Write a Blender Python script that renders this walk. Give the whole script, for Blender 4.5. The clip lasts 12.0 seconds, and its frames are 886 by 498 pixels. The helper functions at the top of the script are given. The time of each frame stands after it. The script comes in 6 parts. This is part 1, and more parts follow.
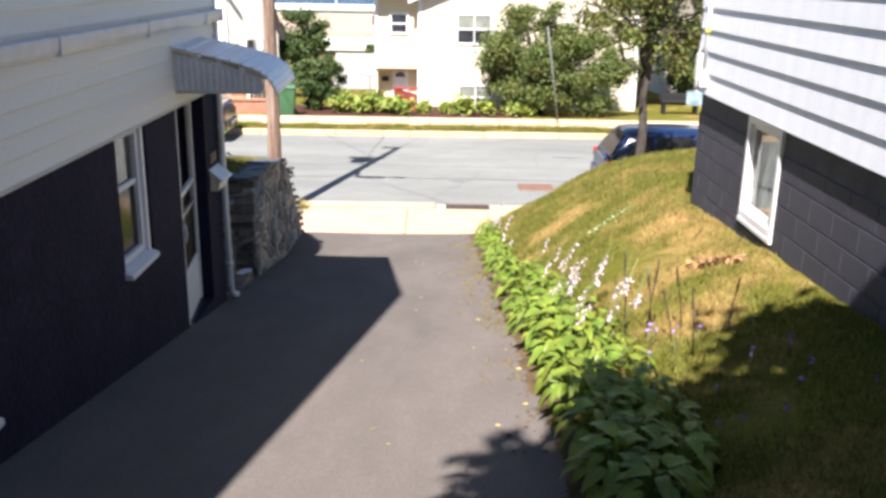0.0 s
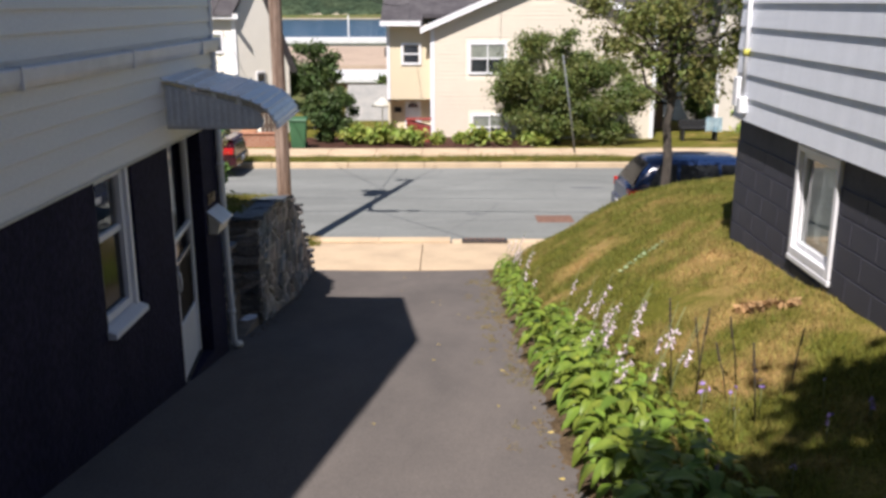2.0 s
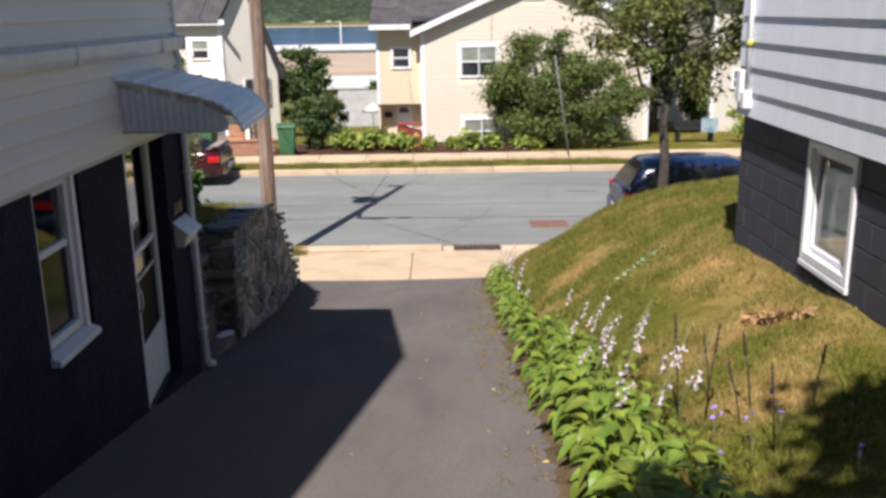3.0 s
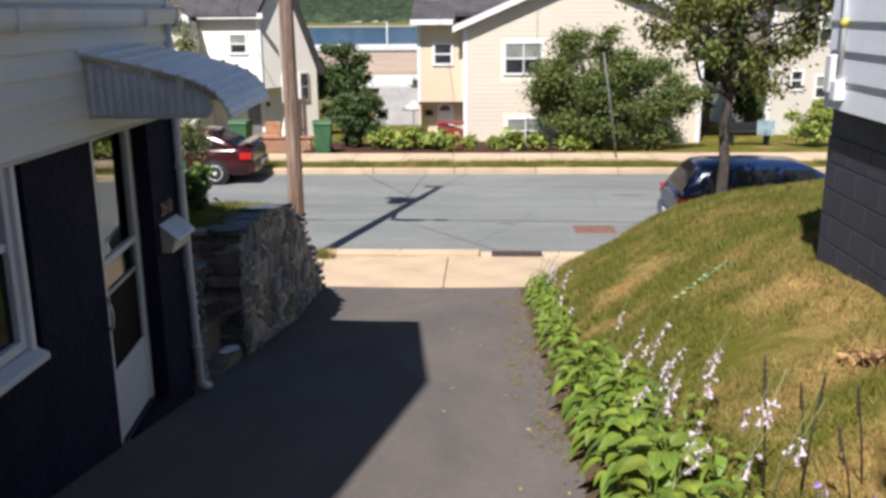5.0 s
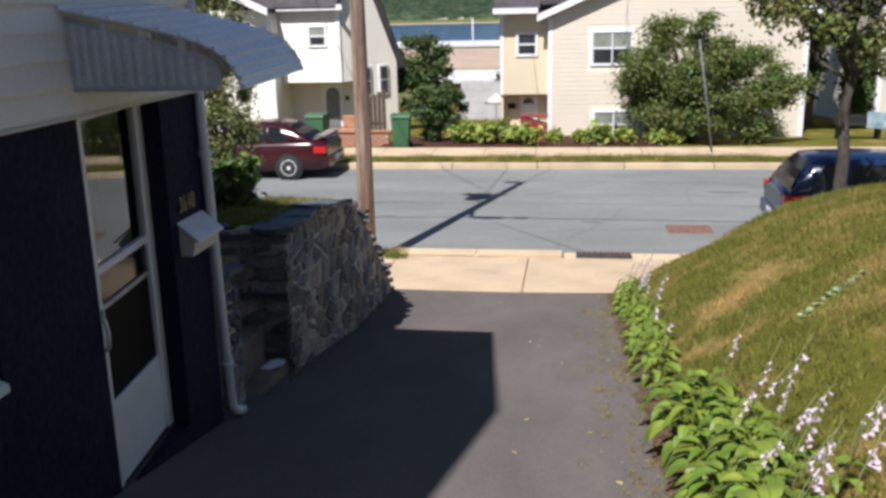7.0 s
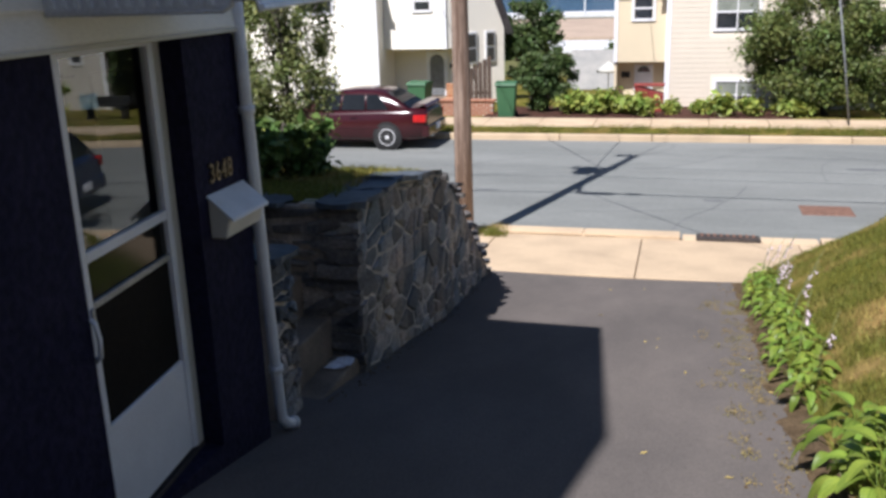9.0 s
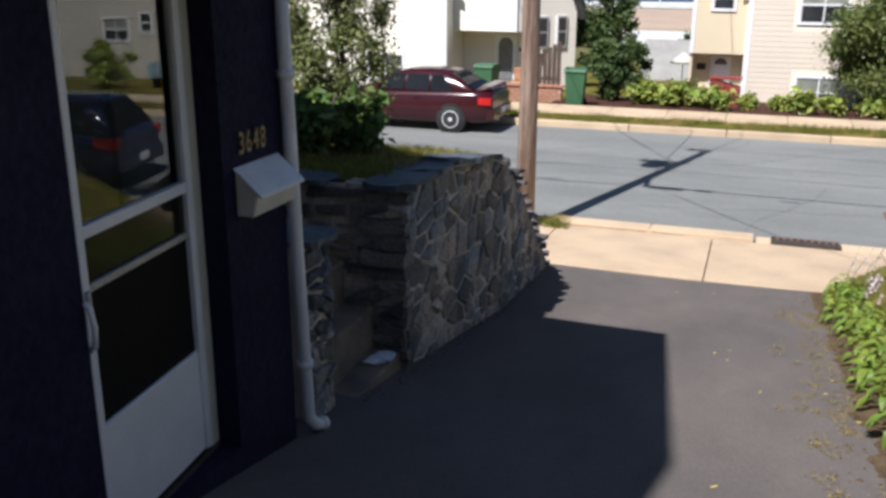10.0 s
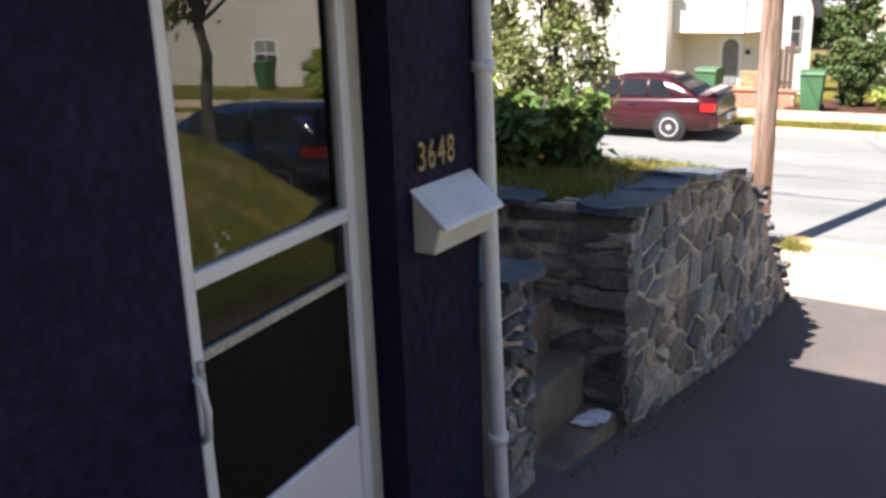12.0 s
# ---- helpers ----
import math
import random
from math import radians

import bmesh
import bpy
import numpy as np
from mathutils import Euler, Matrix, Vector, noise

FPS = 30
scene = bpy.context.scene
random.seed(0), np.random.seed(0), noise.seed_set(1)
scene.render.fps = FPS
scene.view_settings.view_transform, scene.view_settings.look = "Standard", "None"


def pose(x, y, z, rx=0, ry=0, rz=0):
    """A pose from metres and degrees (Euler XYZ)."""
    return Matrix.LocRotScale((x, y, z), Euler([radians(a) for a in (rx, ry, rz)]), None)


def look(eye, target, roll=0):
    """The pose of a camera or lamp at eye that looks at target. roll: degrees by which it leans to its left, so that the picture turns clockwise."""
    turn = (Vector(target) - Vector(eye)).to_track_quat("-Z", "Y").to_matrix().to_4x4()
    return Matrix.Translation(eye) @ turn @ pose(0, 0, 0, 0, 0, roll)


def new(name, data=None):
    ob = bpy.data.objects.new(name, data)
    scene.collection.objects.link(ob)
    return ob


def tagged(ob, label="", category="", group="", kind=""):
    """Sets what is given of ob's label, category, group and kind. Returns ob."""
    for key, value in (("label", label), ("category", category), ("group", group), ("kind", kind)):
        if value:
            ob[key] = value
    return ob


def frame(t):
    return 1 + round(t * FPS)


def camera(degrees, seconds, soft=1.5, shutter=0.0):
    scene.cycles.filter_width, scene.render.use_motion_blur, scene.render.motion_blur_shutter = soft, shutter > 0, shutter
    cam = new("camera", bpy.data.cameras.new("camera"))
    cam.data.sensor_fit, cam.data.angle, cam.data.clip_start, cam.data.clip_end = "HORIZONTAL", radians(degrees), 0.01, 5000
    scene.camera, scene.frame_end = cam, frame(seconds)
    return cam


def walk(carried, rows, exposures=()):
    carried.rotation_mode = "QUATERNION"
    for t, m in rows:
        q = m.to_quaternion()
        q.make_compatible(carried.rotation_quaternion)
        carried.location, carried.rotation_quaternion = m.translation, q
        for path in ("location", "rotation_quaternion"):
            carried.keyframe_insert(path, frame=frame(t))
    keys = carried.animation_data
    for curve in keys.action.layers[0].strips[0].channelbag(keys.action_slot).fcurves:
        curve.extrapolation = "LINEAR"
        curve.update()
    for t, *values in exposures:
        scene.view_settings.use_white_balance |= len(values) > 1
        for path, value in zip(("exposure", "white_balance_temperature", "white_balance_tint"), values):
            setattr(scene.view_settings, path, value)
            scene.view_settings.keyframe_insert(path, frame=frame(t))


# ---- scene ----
cam = camera(52.1, 12.0, soft=3.1)
PATH = [
    (0, (2.225, -8.56, 3.173), (2.256, -6.648, 2.585), 1.0),
    (0.5, (2.254, -8.356, 3.134), (2.262, -6.449, 2.529), 1.4),
    (1, (2.186, -8.173, 3.105), (2.264, -6.254, 2.547), 0.2),
    (1.5, (2.119, -8.074, 3.11), (2.194, -6.156, 2.547), 0.2),
    (2, (2.198, -7.808, 3.087), (2.196, -5.878, 2.561), -0.1),
    (2.5, (2.165, -7.567, 3.044), (2.134, -5.622, 2.582), -0.7),
    (3, (2.294, -7.233, 2.968), (2.301, -5.3, 2.454), -0.9),
    (5, (2.39, -6.095, 2.749), (2.304, -4.163, 2.238), -0.5),
    (5.5, (2.425, -5.793, 2.678), (2.23, -3.87, 2.165), -1.9),
    (6, (2.478, -5.499, 2.589), (2.301, -3.596, 2.001), 0.2),
    (6.5, (2.436, -5.201, 2.543), (2.206, -3.284, 2.022), -1.1),
    (8.5, (2.364, -3.998, 2.286), (1.974, -2.106, 1.768), 0.5),
    (9, (2.262, -3.661, 2.222), (1.767, -1.808, 1.656), -1.8),
    (9.5, (2.225, -3.36, 2.151), (1.72, -1.504, 1.603), 0.1),
    (10, (2.138, -3.124, 2.093), (1.522, -1.317, 1.497), 0.3),
    (10.5, (2.001, -2.883, 2.065), (1.258, -1.109, 1.517), -0.5),
    (11, (1.951, -2.622, 2.004), (1.103, -0.891, 1.47), 0.0),
    (11.5, (1.787, -2.391, 1.945), (0.84, -0.718, 1.394), -0.6),
    (12, (1.68, -2.187, 1.917), (0.655, -0.567, 1.344), -1.9),
]
EXPOSURES = [(0, 1.44, 6300, 13), (0.5, 1.07, 6270, 13), (1.0, 0.82, 6260, 13), (1.5, 0.62, 6250, 13), (2.5, 0.57, 6220, 13), (6.5, 0.51, 6000, 11), (8.5, 0.42, 5880, 12), (9.5, 0.68, 5860, 12), (10.0, 0.50, 5900, 12), (10.5, 0.59, 5960, 13), (11.3, 1.07, 6160, 15), (12, 1.74, 6360, 16)]
walk(cam, [(t, look(eye, at, roll)) for t, eye, at, roll in PATH], EXPOSURES)

# world and sun: late-morning summer sun from behind, a little to the side of the drive
SUN_DIR = Vector((0.285 * 0.6018, 0.958 * 0.6018, -0.7986))
world = bpy.data.worlds.new("sky")
scene.world = world
world.use_nodes = True
wn = world.node_tree.nodes
sky = wn.new("ShaderNodeTexSky")
sky.sky_type = "NISHITA"
sky.sun_disc = False
sky.sun_elevation = radians(53)
sky.sun_rotation = math.pi + 0.289
sky.dust_density = 0.3
sky.ozone_density = 3.0
wn["Background"].inputs[1].default_value = 0.048
world.node_tree.links.new(sky.outputs[0], wn["Background"].inputs[0])
sun = new("sun", bpy.data.lights.new("sun", "SUN"))
sun.data.energy = 5.0
sun.data.angle = radians(0.6)
sun.data.color = (1.0, 0.92, 0.84)
sun.matrix_world = look((0, -20, 40), Vector((0, -20, 40)) + SUN_DIR)


# ---- materials ----
def mat(name, c1, c2=None, scale=3.0, rough=0.8, bump=0.15, bscale=60.0, metal=0.0, rnd=0.0, fine=0.25, island=False,
        spec=0.5, stretch=(1, 1, 1), depth=0.01, trans=0.0, hue=0.0, ramp=(0.35, 0.68), patches=(), coarse=0.5):
    m = bpy.data.materials.new(name)
    m.use_nodes = True
    t = m.node_tree
    n, k = t.nodes, t.links
    b = n["Principled BSDF"]
    co = n.new("ShaderNodeTexCoord")
    mp = n.new("ShaderNodeMapping")
    mp.inputs["Scale"].default_value = stretch
    k.new(co.outputs["Object"], mp.inputs[0])
    big = n.new("ShaderNodeTexNoise")
    big.inputs["Scale"].default_value = scale
    big.inputs["Detail"].default_value = 5
    big.inputs["Roughness"].default_value = coarse
    k.new(mp.outputs[0], big.inputs["Vector"])
    rp = n.new("ShaderNodeValToRGB")
    rp.color_ramp.elements[0].position, rp.color_ramp.elements[1].position = ramp
    rp.color_ramp.elements[0].color = (*c1, 1)
    rp.color_ramp.elements[1].color = (*(c2 or tuple(v * 0.8 for v in c1)), 1)
    level = big.outputs[0]
    for px, py, pz, reach in patches:
        far = n.new("ShaderNodeVectorMath")
        far.operation = "DISTANCE"
        far.inputs[1].default_value = (px, py, pz)
        k.new(co.outputs["Object"], far.inputs[0])
        near = n.new("ShaderNodeMapRange")
        near.inputs[2].default_value, near.inputs[3].default_value, near.inputs[4].default_value = reach, 0.24, 0.0
        k.new(far.outputs["Value"], near.inputs[0])
        add = n.new("ShaderNodeMath")
        k.new(level, add.inputs[0])
        k.new(near.outputs[0], add.inputs[1])
        level = add.outputs[0]
    k.new(level, rp.inputs[0])
    small = n.new("ShaderNodeTexNoise")
    small.inputs["Scale"].default_value = bscale
    small.inputs["Detail"].default_value = 4
    k.new(mp.outputs[0], small.inputs["Vector"])
    hs = n.new("ShaderNodeHueSaturation")
    k.new(rp.outputs[0], hs.inputs["Color"])
    mr = n.new("ShaderNodeMapRange")
    mr.inputs[3].default_value, mr.inputs[4].default_value = 1 - fine, 1 + fine
    mr.inputs[1].default_value, mr.inputs[2].default_value = 0.3, 0.7
    k.new(small.outputs[0], mr.inputs[0])
    val = mr.outputs[0]
    if rnd or hue:
        if island:
            src = n.new("ShaderNodeNewGeometry").outputs["Random Per Island"]
        else:
            src = n.new("ShaderNodeObjectInfo").outputs["Random"]
        r2 = n.new("ShaderNodeMapRange")
        r2.inputs[3].default_value, r2.inputs[4].default_value = 1 - rnd, 1 + rnd
        k.new(src, r2.inputs[0])
        mu = n.new("ShaderNodeMath")
        mu.operation = "MULTIPLY"
        k.new(val, mu.inputs[0])
        k.new(r2.outputs[0], mu.inputs[1])
        val = mu.outputs[0]
        if hue:
            r3 = n.new("ShaderNodeMapRange")
            r3.inputs[3].default_value, r3.inputs[4].default_value = 0.5 - hue, 0.5 + hue
            wn2 = n.new("ShaderNodeTexWhiteNoise")
            wn2.noise_dimensions = "1D"
            k.new(src, wn2.inputs["W"])
            k.new(wn2.outputs[0], r3.inputs[0])
            k.new(r3.outputs[0], hs.inputs["Hue"])
    k.new(val, hs.inputs["Value"])
    k.new(hs.outputs[0], b.inputs["Base Color"])
    b.inputs["Roughness"].default_value = rough
    b.inputs["Metallic"].default_value = metal
    b.inputs["Specular IOR Level"].default_value = spec
    if bump:
        bp = n.new("ShaderNodeBump")
        bp.inputs["Strength"].default_value = bump
        bp.inputs["Distance"].default_value = depth
        k.new(small.outputs[0], bp.inputs["Height"])
        k.new(bp.outputs[0], b.inputs["Normal"])
    if trans:
        tr = n.new("ShaderNodeBsdfTranslucent")
        k.new(hs.outputs[0], tr.inputs[0])
        mx = n.new("ShaderNodeMixShader")
        mx.inputs[0].default_value = trans
        k.new(b.outputs[0], mx.inputs[1])
        k.new(tr.outputs[0], mx.inputs[2])
        k.new(mx.outputs[0], n["Material Output"].inputs[0])
    return m


def glass(name, tint=(0.9, 0.95, 0.93), ior=1.5):
    m = bpy.data.materials.new(name)
    m.use_nodes = True
    b = m.node_tree.nodes["Principled BSDF"]
    b.inputs["Base Color"].default_value = (*tint, 1)
    b.inputs["Roughness"].default_value = 0.0
    b.inputs["Transmission Weight"].default_value = 1.0
    b.inputs["IOR"].default_value = ior
    return m


def lap_mat(name, c1, c2, course, rough=0.6):
    """Clapboard relief for far walls: a saw-tooth of boards along z."""
    m = mat(name, c1, c2, 0.8, rough, 0, 40, fine=0.06)
    t = m.node_tree
    n, k = t.nodes, t.links
    co = n.new("ShaderNodeTexCoord")
    sp = n.new("ShaderNodeSeparateXYZ")
    k.new(co.outputs["Object"], sp.inputs[0])
    mu = n.new("ShaderNodeMath")
    mu.operation = "DIVIDE"
    mu.inputs[1].default_value = course
    k.new(sp.outputs[2], mu.inputs[0])
    fr = n.new("ShaderNodeMath")
    fr.operation = "FRACT"
    k.new(mu.outputs[0], fr.inputs[0])
    bp = n.new("ShaderNodeBump")
    bp.inputs["Strength"].default_value = 0.9
    bp.inputs["Distance"].default_value = 0.035
    bp.invert = True
    k.new(fr.outputs[0], bp.inputs["Height"])
    k.new(bp.outputs[0], n["Principled BSDF"].inputs["Normal"])
    return m


M = {}
DRY = [(4.35, -0.75, 0.7, 1.0), (4.75, 0.5, 0.8, 0.7), (3.5, 0.9, -0.1, 0.5), (4.2, -2.3, 0.7, 0.6), (5.2, 4.5, 0.4, 0.9), (4.0, 3.4, -0.1, 0.7)]
M["asphalt_drive"] = mat("asphalt_drive", (0.128, 0.115, 0.107), (0.172, 0.152, 0.138), 0.9, 0.9, 0.35, 60, fine=0.09, spec=0.03, stretch=(1.2, 0.4, 1), coarse=0.68)
M["asphalt_road"] = mat("asphalt_road", (0.182, 0.19, 0.18), (0.24, 0.248, 0.235), 0.8, 0.85, 0.4, 45, fine=0.13, spec=0.3, stretch=(0.35, 1, 1), coarse=0.65)
M["asphalt_crack"] = mat("asphalt_crack", (0.11, 0.115, 0.12), (0.15, 0.155, 0.16), 3, 0.9, 0, 60)
M["concrete_walk"] = mat("concrete_walk", (0.58, 0.445, 0.295), (0.44, 0.335, 0.225), 1.3, 0.9, 0.3, 70, fine=0.16, rnd=0.06, ramp=(0.4, 0.75))
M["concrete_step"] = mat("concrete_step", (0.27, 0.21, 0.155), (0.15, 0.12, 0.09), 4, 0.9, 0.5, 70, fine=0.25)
M["lawn"] = mat("lawn", (0.13, 0.128, 0.020), (0.42, 0.275, 0.11), 1.3, 0.95, 0.8, 70, fine=0.5, depth=0.03, spec=0.1, ramp=(0.49, 0.80), patches=DRY, coarse=0.68)
M["soil"] = mat("soil", (0.10, 0.07, 0.04), (0.17, 0.12, 0.07), 5, 0.95, 0.9, 60, fine=0.4, depth=0.03, spec=0.1)
M["mulch"] = mat("mulch", (0.09, 0.04, 0.03), (0.05, 0.03, 0.02), 5, 0.95, 0.9, 40, fine=0.5, spec=0.1)
M["ground"] = mat("ground", (0.09, 0.12, 0.035), (0.16, 0.14, 0.06), 0.15, 0.95, 0.3, 6, fine=0.35, spec=0.1)
M["grass"] = mat("grass", (0.175, 0.18, 0.028), (0.48, 0.325, 0.125), 1.3, 0.8, 0, 30, rnd=0.35, island=True, hue=0.03, trans=0.3, ramp=(0.49, 0.80), patches=DRY, coarse=0.68)
M["leaf_hosta"] = mat("leaf_hosta", (0.155, 0.235, 0.030), (0.24, 0.315, 0.045), 14, 0.45, 0.3, 30, rnd=0.25, hue=0.02, trans=0.3, fine=0.15, stretch=(0.3, 3, 1))
M["leaf_bush"] = mat("leaf_bush", (0.11, 0.16, 0.038), (0.185, 0.21, 0.06), 1.2, 0.5, 0, 20, rnd=0.45, island=True, hue=0.03, trans=0.3)
M["leaf_tree"] = mat("leaf_tree", (0.165, 0.22, 0.05), (0.26, 0.255, 0.085), 1.0, 0.55, 0, 20, rnd=0.4, island=True, hue=0.035, trans=0.48)
M["leaf_dark"] = mat("leaf_dark", (0.06, 0.105, 0.028), (0.10, 0.145, 0.04), 1.2, 0.55, 0, 20, rnd=0.4, island=True, hue=0.02, trans=0.25)
M["leaf_rose"] = mat("leaf_rose", (0.095, 0.165, 0.04), (0.18, 0.25, 0.07), 3.0, 0.45, 0, 20, rnd=0.4, island=True, hue=0.025, trans=0.3)
M["leaf_airy"] = mat("leaf_airy", (0.17, 0.215, 0.065), (0.27, 0.29, 0.11), 3.0, 0.55, 0, 20, rnd=0.4, island=True, hue=0.03, trans=0.35)
M["leaf_bed"] = mat("leaf_bed", (0.24, 0.33, 0.06), (0.38, 0.40, 0.09), 1.5, 0.5, 0, 20, rnd=0.35, island=True, hue=0.03, trans=0.3)
M["leaf_dry"] = mat("leaf_dry", (0.34, 0.20, 0.09), (0.45, 0.30, 0.15), 20, 0.8, 0, 40, rnd=0.4, island=True, trans=0.2)
M["leaf_yellow"] = mat("leaf_yellow", (0.45, 0.36, 0.10), (0.35, 0.25, 0.08), 20, 0.7, 0, 40, rnd=0.3)
M["leaf_pale"] = mat("leaf_pale", (0.38, 0.46, 0.28), (0.28, 0.38, 0.18), 20, 0.7, 0, 40, rnd=0.2, island=True)
M["petal"] = mat("petal", (0.78, 0.63, 0.74), (0.86, 0.79, 0.83), 30, 0.6, 0, 40, rnd=0.12, trans=0.35, fine=0.1)
M["petal_purple"] = mat("petal_purple", (0.30, 0.20, 0.50), (0.40, 0.28, 0.58), 30, 0.6, 0, 40, rnd=0.2, island=True)
M["petal_yellow"] = mat("petal_yellow", (0.55, 0.50, 0.05), (0.65, 0.62, 0.15), 30, 0.6, 0, 40, rnd=0.2, island=True, trans=0.2)
M["litter"] = mat("litter", (0.24, 0.17, 0.07), (0.16, 0.15, 0.05), 4, 0.95, 0, 40, rnd=0.3, island=True)
M["stalk"] = mat("stalk", (0.16, 0.20, 0.07), (0.20, 0.20, 0.09), 20, 0.7, 0, 60)
M["stalk_dry"] = mat("stalk_dry", (0.045, 0.035, 0.025), (0.08, 0.06, 0.04), 20, 0.85, 0.3, 90)
M["bark"] = mat("bark", (0.055, 0.046, 0.038), (0.10, 0.085, 0.07), 5, 0.95, 0.9, 30, fine=0.4, stretch=(1, 1, 0.3), depth=0.03)
M["pole_wood"] = mat("pole_wood", (0.15, 0.095, 0.068), (0.36, 0.27, 0.215), 5, 0.9, 0.7, 40, fine=0.3, stretch=(3, 3, 0.15))
M["stucco_navy"] = mat("stucco_navy", (0.0125, 0.012, 0.033), (0.019, 0.0175, 0.042), 2.6, 0.8, 0.6, 26, fine=0.35, depth=0.014, spec=0.16)
M["block_grey"] = mat("block_grey", (0.052, 0.053, 0.072), (0.070, 0.070, 0.090), 1.6, 0.7, 0.35, 70, fine=0.12, rnd=0.06, spec=0.35)
M["joint_grey"] = mat("joint_grey", (0.095, 0.094, 0.11), (0.065, 0.065, 0.08), 3, 0.85, 0.3, 60)
M["siding_cream"] = mat("siding_cream", (0.90, 0.875, 0.815), (0.85, 0.825, 0.765), 1.2, 0.5, 0.06, 120, fine=0.05, stretch=(1, 0.3, 1))
M["siding_grey"] = mat("siding_grey", (0.83, 0.86, 0.92), (0.77, 0.80, 0.86), 1.5, 0.55, 0.25, 60, fine=0.06, stretch=(1, 4, 0.4), rnd=0.02)
M["white_paint"] = mat("white_paint", (0.82, 0.82, 0.84), (0.75, 0.75, 0.77), 4, 0.42, 0.08, 70, fine=0.04)
M["white_metal"] = mat("white_metal", (0.82, 0.83, 0.85), (0.72, 0.73, 0.75), 7, 0.35, 0.05, 90, fine=0.06)
M["cream_paint"] = mat("cream_paint", (0.66, 0.64, 0.56), (0.58, 0.56, 0.49), 5, 0.45, 0.06, 80, fine=0.05)
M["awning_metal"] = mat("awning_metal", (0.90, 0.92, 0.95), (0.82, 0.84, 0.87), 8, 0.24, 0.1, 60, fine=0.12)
# awning ribs and sides: shade put into greyer copies of the white metal
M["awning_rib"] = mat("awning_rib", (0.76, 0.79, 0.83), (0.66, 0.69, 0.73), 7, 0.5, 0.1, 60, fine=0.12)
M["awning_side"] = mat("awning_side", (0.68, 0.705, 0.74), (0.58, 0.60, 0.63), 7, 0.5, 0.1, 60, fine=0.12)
# light and dark copies of mortar and stone carry each wall side's light
M["mortar"] = mat("mortar", (0.70, 0.62, 0.53), (0.30, 0.26, 0.22), 3, 0.95, 0.7, 70, fine=0.25)
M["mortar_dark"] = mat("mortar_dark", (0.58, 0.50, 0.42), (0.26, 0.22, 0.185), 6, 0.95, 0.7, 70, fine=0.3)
M["stone"] = mat("stone", (0.15, 0.165, 0.18), (0.36, 0.295, 0.235), 1.7, 0.85, 0.8, 30, fine=0.4, rnd=0.55, hue=0.015, depth=0.015, ramp=(0.42, 0.60))
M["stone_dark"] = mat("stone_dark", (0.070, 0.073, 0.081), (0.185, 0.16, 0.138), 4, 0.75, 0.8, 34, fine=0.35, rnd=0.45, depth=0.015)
M["slate_cap"] = mat("slate_cap", (0.052, 0.066, 0.085), (0.095, 0.112, 0.13), 4, 0.6, 0.6, 30, fine=0.2, rnd=0.2)
M["iron"] = mat("iron", (0.16, 0.085, 0.06), (0.23, 0.13, 0.09), 9, 0.7, 0.4, 60, fine=0.3)
M["iron_dark"] = mat("iron_dark", (0.03, 0.026, 0.024), (0.06, 0.045, 0.04), 9, 0.7, 0.4, 60)
M["post_grey"] = mat("post_grey", (0.20, 0.21, 0.215), (0.13, 0.135, 0.14), 9, 0.6, 0.1, 60)
M["fence_wood"] = mat("fence_wood", (0.075, 0.05, 0.04), (0.11, 0.075, 0.055), 6, 0.9, 0.3, 50, stretch=(4, 4, 0.3))
M["steel"] = mat("steel", (0.45, 0.46, 0.47), (0.35, 0.36, 0.37), 9, 0.45, 0.1, 60, metal=0.6)
M["bronze"] = mat("bronze", (0.30, 0.235, 0.15), (0.21, 0.16, 0.10), 20, 0.45, 0.1, 80, metal=0.5)
M["black"] = mat("black", (0.012, 0.012, 0.013), (0.018, 0.018, 0.018), 6, 0.6, 0, 40)
M["rubber"] = mat("rubber", (0.02, 0.02, 0.02), (0.03, 0.03, 0.03), 8, 0.85, 0.2, 80)
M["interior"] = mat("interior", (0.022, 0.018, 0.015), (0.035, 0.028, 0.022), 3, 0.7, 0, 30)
M["curtain"] = mat("curtain", (0.10, 0.09, 0.075), (0.06, 0.055, 0.048), 12, 0.9, 0.1, 60, stretch=(1, 6, 0.3))
M["blind"] = mat("blind", (0.55, 0.54, 0.50), (0.45, 0.45, 0.42), 4, 0.8, 0, 40)
M["frosted"] = mat("frosted", (0.30, 0.32, 0.28), (0.20, 0.22, 0.19), 2.5, 0.15, 0, 40, spec=0.8)
M["pane_dark"] = mat("pane_dark", (0.02, 0.024, 0.03), (0.045, 0.05, 0.06), 0.9, 0.06, 0, 40, spec=0.9)
M["car_red"] = mat("car_red", (0.042, 0.007, 0.010), (0.036, 0.006, 0.009), 2, 0.2, 0, 90, fine=0.05, spec=0.55)
M["car_blue"] = mat("car_blue", (0.012, 0.026, 0.078), (0.010, 0.023, 0.068), 2, 0.18, 0, 90, fine=0.05, spec=0.55)
M["car_glass"] = mat("car_glass", (0.012, 0.014, 0.016), (0.02, 0.022, 0.025), 1, 0.06, 0, 40, spec=0.3)
M["lamp_red"] = mat("lamp_red", (0.55, 0.012, 0.012), (0.42, 0.01, 0.01), 9, 0.2, 0, 40)
M["alloy"] = mat("alloy", (0.78, 0.78, 0.79), (0.70, 0.70, 0.71), 9, 0.35, 0, 40, metal=0.1)
M["bin_green"] = mat("bin_green", (0.035, 0.115, 0.05), (0.045, 0.13, 0.058), 3, 0.6, 0.1, 60, fine=0.08)
M["red_paint"] = mat("red_paint", (0.26, 0.035, 0.03), (0.20, 0.03, 0.025), 5, 0.6, 0.1, 60)
